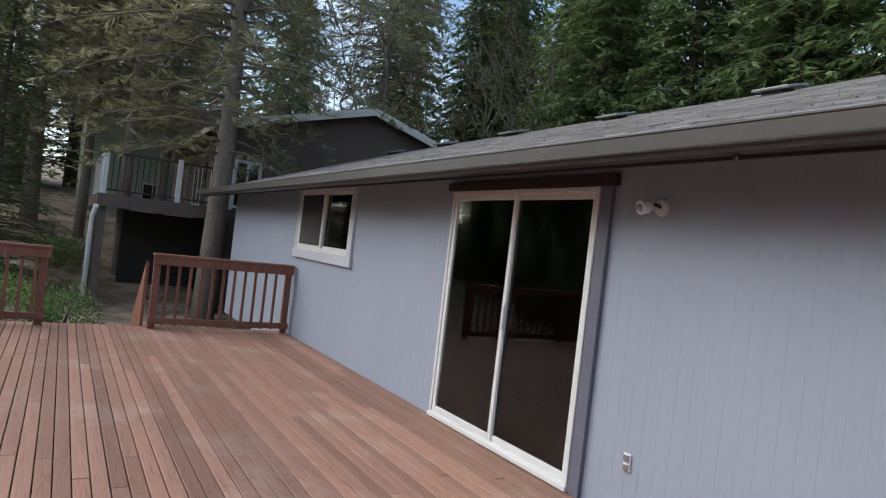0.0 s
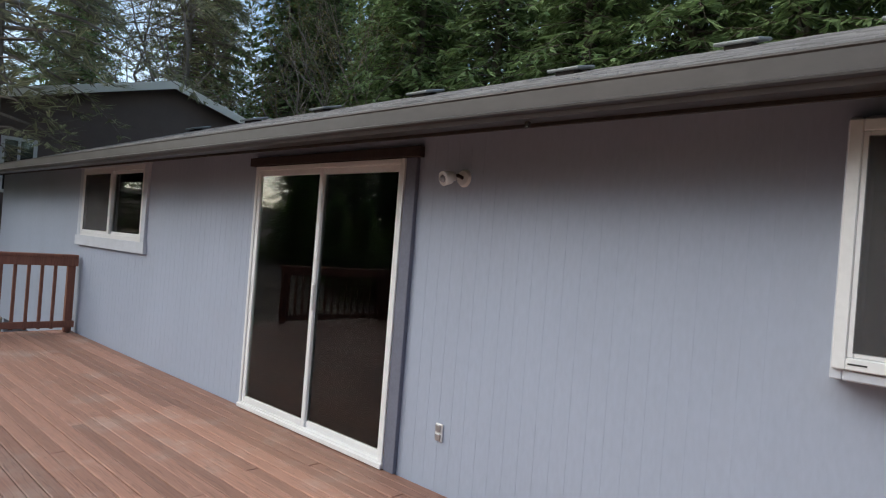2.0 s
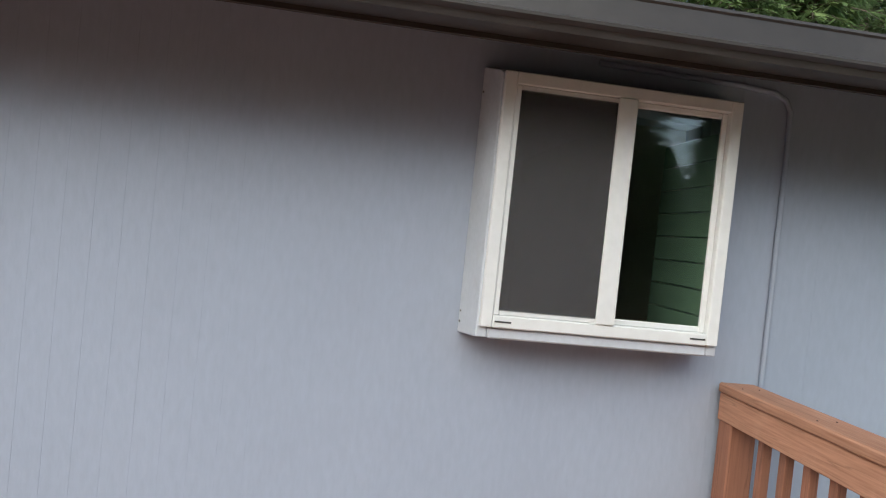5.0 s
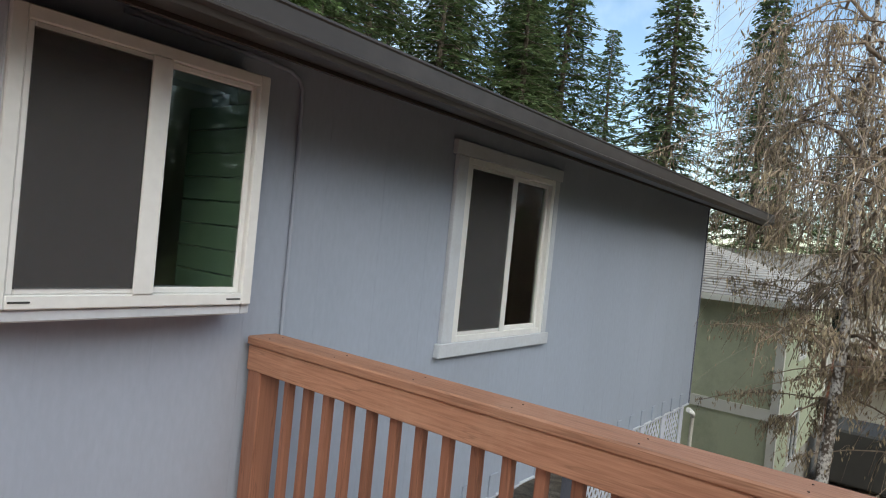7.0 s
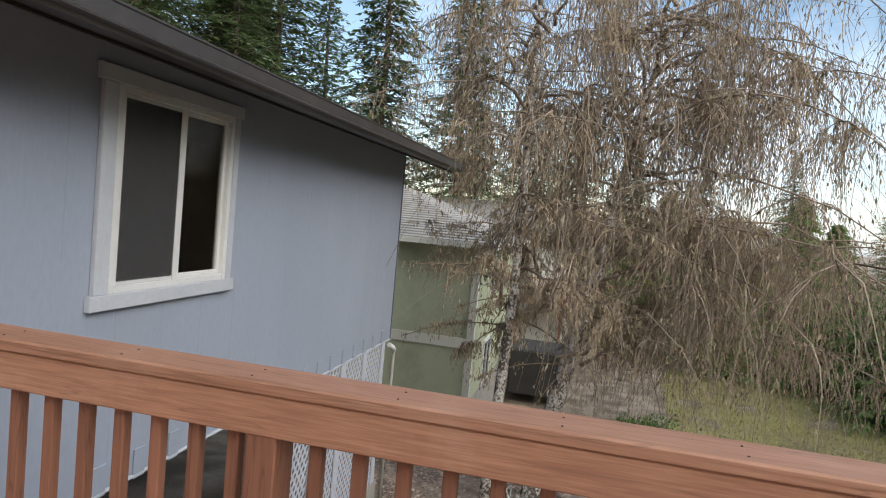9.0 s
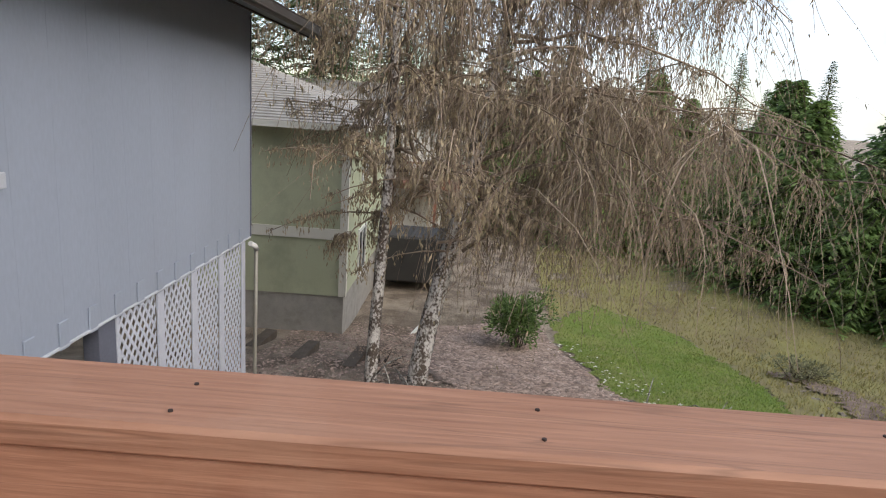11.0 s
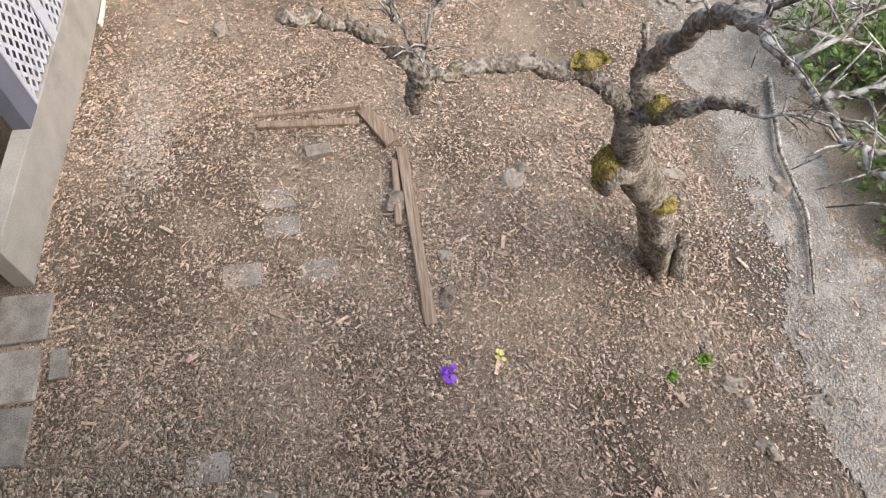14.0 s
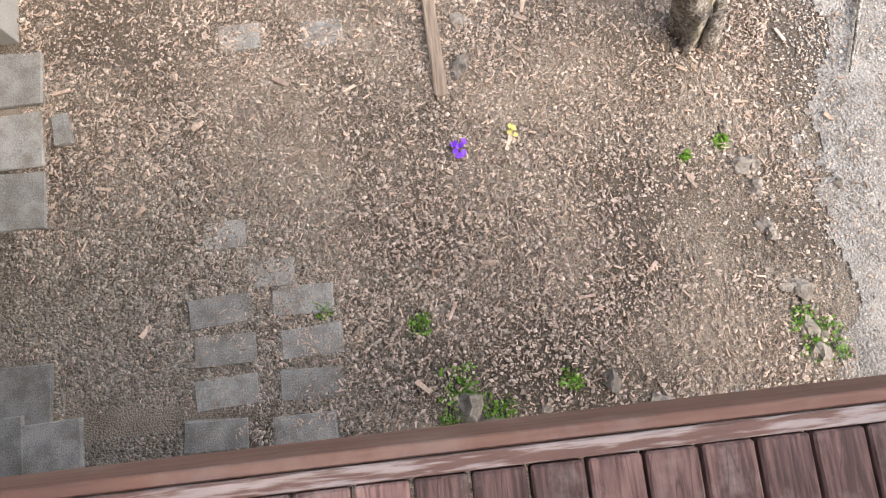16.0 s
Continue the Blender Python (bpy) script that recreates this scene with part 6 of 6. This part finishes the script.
def brown_house():
    h = thing("brown_house", "brown neighbouring house with a gable roof", "house")
    x0, x1, y0, y1, z0, zt = -27.0, -16.9, 0.6, 8.7, -0.9, 4.35
    part("wall", box((x0, y0, z0), (x1, y1, zt)), BROWNWALL, h)
    for x in (x0, x1 - 0.1):
        bm = bmesh.new()
        e = [[bm.verts.new((xx, y, z)) for y, z in ((y0, zt), (y1, zt), ((y0 + y1) / 2, zt + 1.15))] for xx in (x, x + 0.1)]
        bm.faces.new(e[0]), bm.faces.new(e[1][::-1])
        for i in range(3):
            bm.faces.new((e[0][i], e[1][i], e[1][(i + 1) % 3], e[0][(i + 1) % 3]))
        bmesh.ops.recalc_face_normals(bm, faces=bm.faces)
        part("gable", bm, BROWNWALL, h)
    gable_roof(h, x0, x1, y0, y1, zt, 1.15, 0.5, "x", SHINGLE, CREAM)
    for z in np.arange(z0 + 0.2, zt, 0.22):
        part("lap_board", box((x1, y0, z), (x1 + 0.012, y1, z + 0.2)), BROWNWALL, h)
    face_window(h, "y", y0, -18.6, -17.7, 2.1, 3.3, -1)
    face_window(h, "y", y0, -21.5, -20.2, 2.1, 3.3, -1)
    face_window(h, "x", x1 + 0.012, 0.9, 1.5, 2.1, 3.3, 1)
    part("patio_door", box((-20.8, y0 - 0.03, 2.0), (-19.6, y0 + 0.01, 3.4)), BLACK, h)
    part("downspout", tube(bmesh.new(), [(x1 + 0.3, y0 - 0.4, zt - 0.3), (x1 + 0.1, y0 - 0.1, zt - 0.7), (x1 + 0.07, y0 - 0.06, zt - 1.0), (x1 + 0.07, y0 - 0.06, z0)], 0.05, 6), CREAM, h)
    d = thing("neighbour_deck", "raised deck of the brown house with white posts and dark rails", "deck")
    a0, a1, b0, b1, z = -21.5, -15.4, -2.42, 0.55, 1.93
    part("floor", box((a0, b0, z - 0.05), (a1, b1, z)), RAILX, d)
    part("rim", box((a0, b0 - 0.04, z - 0.3), (a1 + 0.04, b0 - 0.002, z)), BROWNWALL, d)
    part("rim", box((a1 + 0.002, b0, z - 0.3), (a1 + 0.04, b1, z)), BROWNWALL, d)
    for y in (b0 + 0.06, -0.75, 0.5):
        part("rail_post", box((a1 - 0.12, y - 0.06, z), (a1, y + 0.06, z + 1.05), 0.01), WHITE, d)
    part("rail", box((a1 - 0.08, b0 + 0.1, z + 0.95), (a1 - 0.03, b1, z + 1.0)), BLACK, d)
    part("rail", box((a1 - 0.08, b0 + 0.1, z + 0.08), (a1 - 0.03, b1, z + 0.12)), BLACK, d)
    for y in np.arange(b0 + 0.2, b1, 0.13):
        part("baluster", box((a1 - 0.065, y, z + 0.1), (a1 - 0.045, y + 0.02, z + 0.96)), BLACK, d)
    part("rail", box((a0, b0 + 0.02, z + 0.96), (a1, b0 + 0.1, z + 1.02)), WHITE, d)
    for x in np.arange(a0, a1, 0.3):
        part("baluster", box((x, b0 + 0.04, z), (x + 0.07, b0 + 0.08, z + 0.96)), WHITE, d)
    for x, y in ((a1 - 0.2, b0 + 0.1), (a1 - 0.2, 0.4), (-18.3, b0 + 0.1), (a0 + 0.2, b0 + 0.1), (-16.9, b0 + 0.1), (-19.7, b0 + 0.1)):
        part("deck_post", box((x - 0.07, y - 0.07, -1.0), (x + 0.07, y + 0.07, z - 0.3), 0.006), BROWNWALL, d)
    part("downspout", tube(bmesh.new(), [(a1 + 0.1, b0 - 0.05, z - 0.3), (a1 - 0.1, b0 - 0.1, z - 0.55), (a1 - 0.15, b0 - 0.1, z - 0.8), (a1 - 0.15, b0 - 0.1, -0.72)], 0.06, 6), WHITE, d)
    # black sheets added to paint the shade under the raised deck
    part("shade_back", box((a0, b1 - 0.05, -0.9), (a1 - 0.1, b1, z - 0.32)), BLACK, d)
    part("shade_side", box((a0 + 2.2, b0 + 0.8, -0.9), (a0 + 2.3, b1 - 0.06, z - 0.32)), BLACK, d)


brown_house()


def far_house(name, label, x0, x1, y0, y1, z0, zt, wall, ridge, rise, windows):
    h = thing(name, label, "house", "houses up the hill")
    part("wall", box((x0, y0, z0), (x1, y1, zt)), wall, h)
    gable_roof(h, x0, x1, y0, y1, zt, rise, 0.4, ridge, SHINGLE, CREAM)
    for y, z in windows:
        face_window(h, "x", x1, y, y + 0.9, z, z + 1.1, 1)
    for y in (y0, y1 - 0.14):
        part("corner_board", box((x1 + 0.001, y, z0), (x1 + 0.03, y + 0.14, zt)), CREAM, h)


far_house("sage_house", "pale sage green house with white trim up the hill", -44, -34, -2.6, 6.5, 0.5, 6.6, SAGE, "y", 1.6, ((2.6, 4.2), (0.2, 2.0), (4.6, 4.2)))
far_house("cedar_house", "cedar brown cabin with a small window up the hill", -50, -43, -8.6, -5.0, 2.6, 7.2, ORANGEWALL, "y", 0.8, ((-6.6, 5.4),))
far_house("blue_house", "blue house glimpsed among the trees", -54, -47, -12.5, -9.2, 2.0, 6.4, BLUEWALL, "y", 0.8, ((-10.9, 4.4),))
st = thing("hill_steps", "timber steps climbing the slope under the trees", "steps")
for i in range(7):
    x = -23.6 - 0.45 * i
    part("timber", box((x - 0.1, -4.7, ground(x, -4) - 0.2), (x + 0.1, -3.3, ground(x, -4) + 0.1), 0.01), OLDWOOD, st)


def far_right():
    b = thing("covered_trailer", "low black covered trailer standing on the drive", "trailer")
    z = ground(21, -1)
    part("body", box((20.6, -2.2, z + 0.28), (22.6, -0.3, z + 1.75), 0.06), BLACK, b)
    for y in (-2.0, -0.5):
        bm = bmesh.new()
        bmesh.ops.create_cone(bm, cap_ends=True, segments=18, radius1=0.3, radius2=0.3, depth=0.18, matrix=Matrix.Translation((21.6, y, z + 0.3)) @ Matrix.Rotation(math.pi / 2, 4, "X"))
        part("wheel", bm, BLACK, b)
    h = thing("beige_house", "beige house with a railed wooden deck past the drive", "house")
    part("wall", box((31, -1.5, -5.2), (38, 8, 1.0)), CREAM, h)
    gable_roof(h, 31, 38, -1.5, 8, 1.0, 1.4, 0.4, "y", PALEROOF, CREAM)
    face_window(h, "x", 31, 0.4, 1.4, -1.3, 0.2, -1)
    part("deck_floor", box((28.5, -3.6, -2.1), (31, 0.5, -1.9)), RAILV, h)
    part("deck_rail", box((28.5, -3.6, -1.0), (28.56, 0.5, -0.92)), RAILV, h)
    for y in np.arange(-3.6, 0.5, 0.2):
        part("baluster", box((28.51, y, -1.9), (28.55, y + 0.05, -1.0)), RAILV, h)
    for y in (-3.5, -1.5, 0.4):
        part("deck_post", box((28.5, y, -5.2), (28.62, y + 0.12, -2.1)), RAILV, h)


far_right()
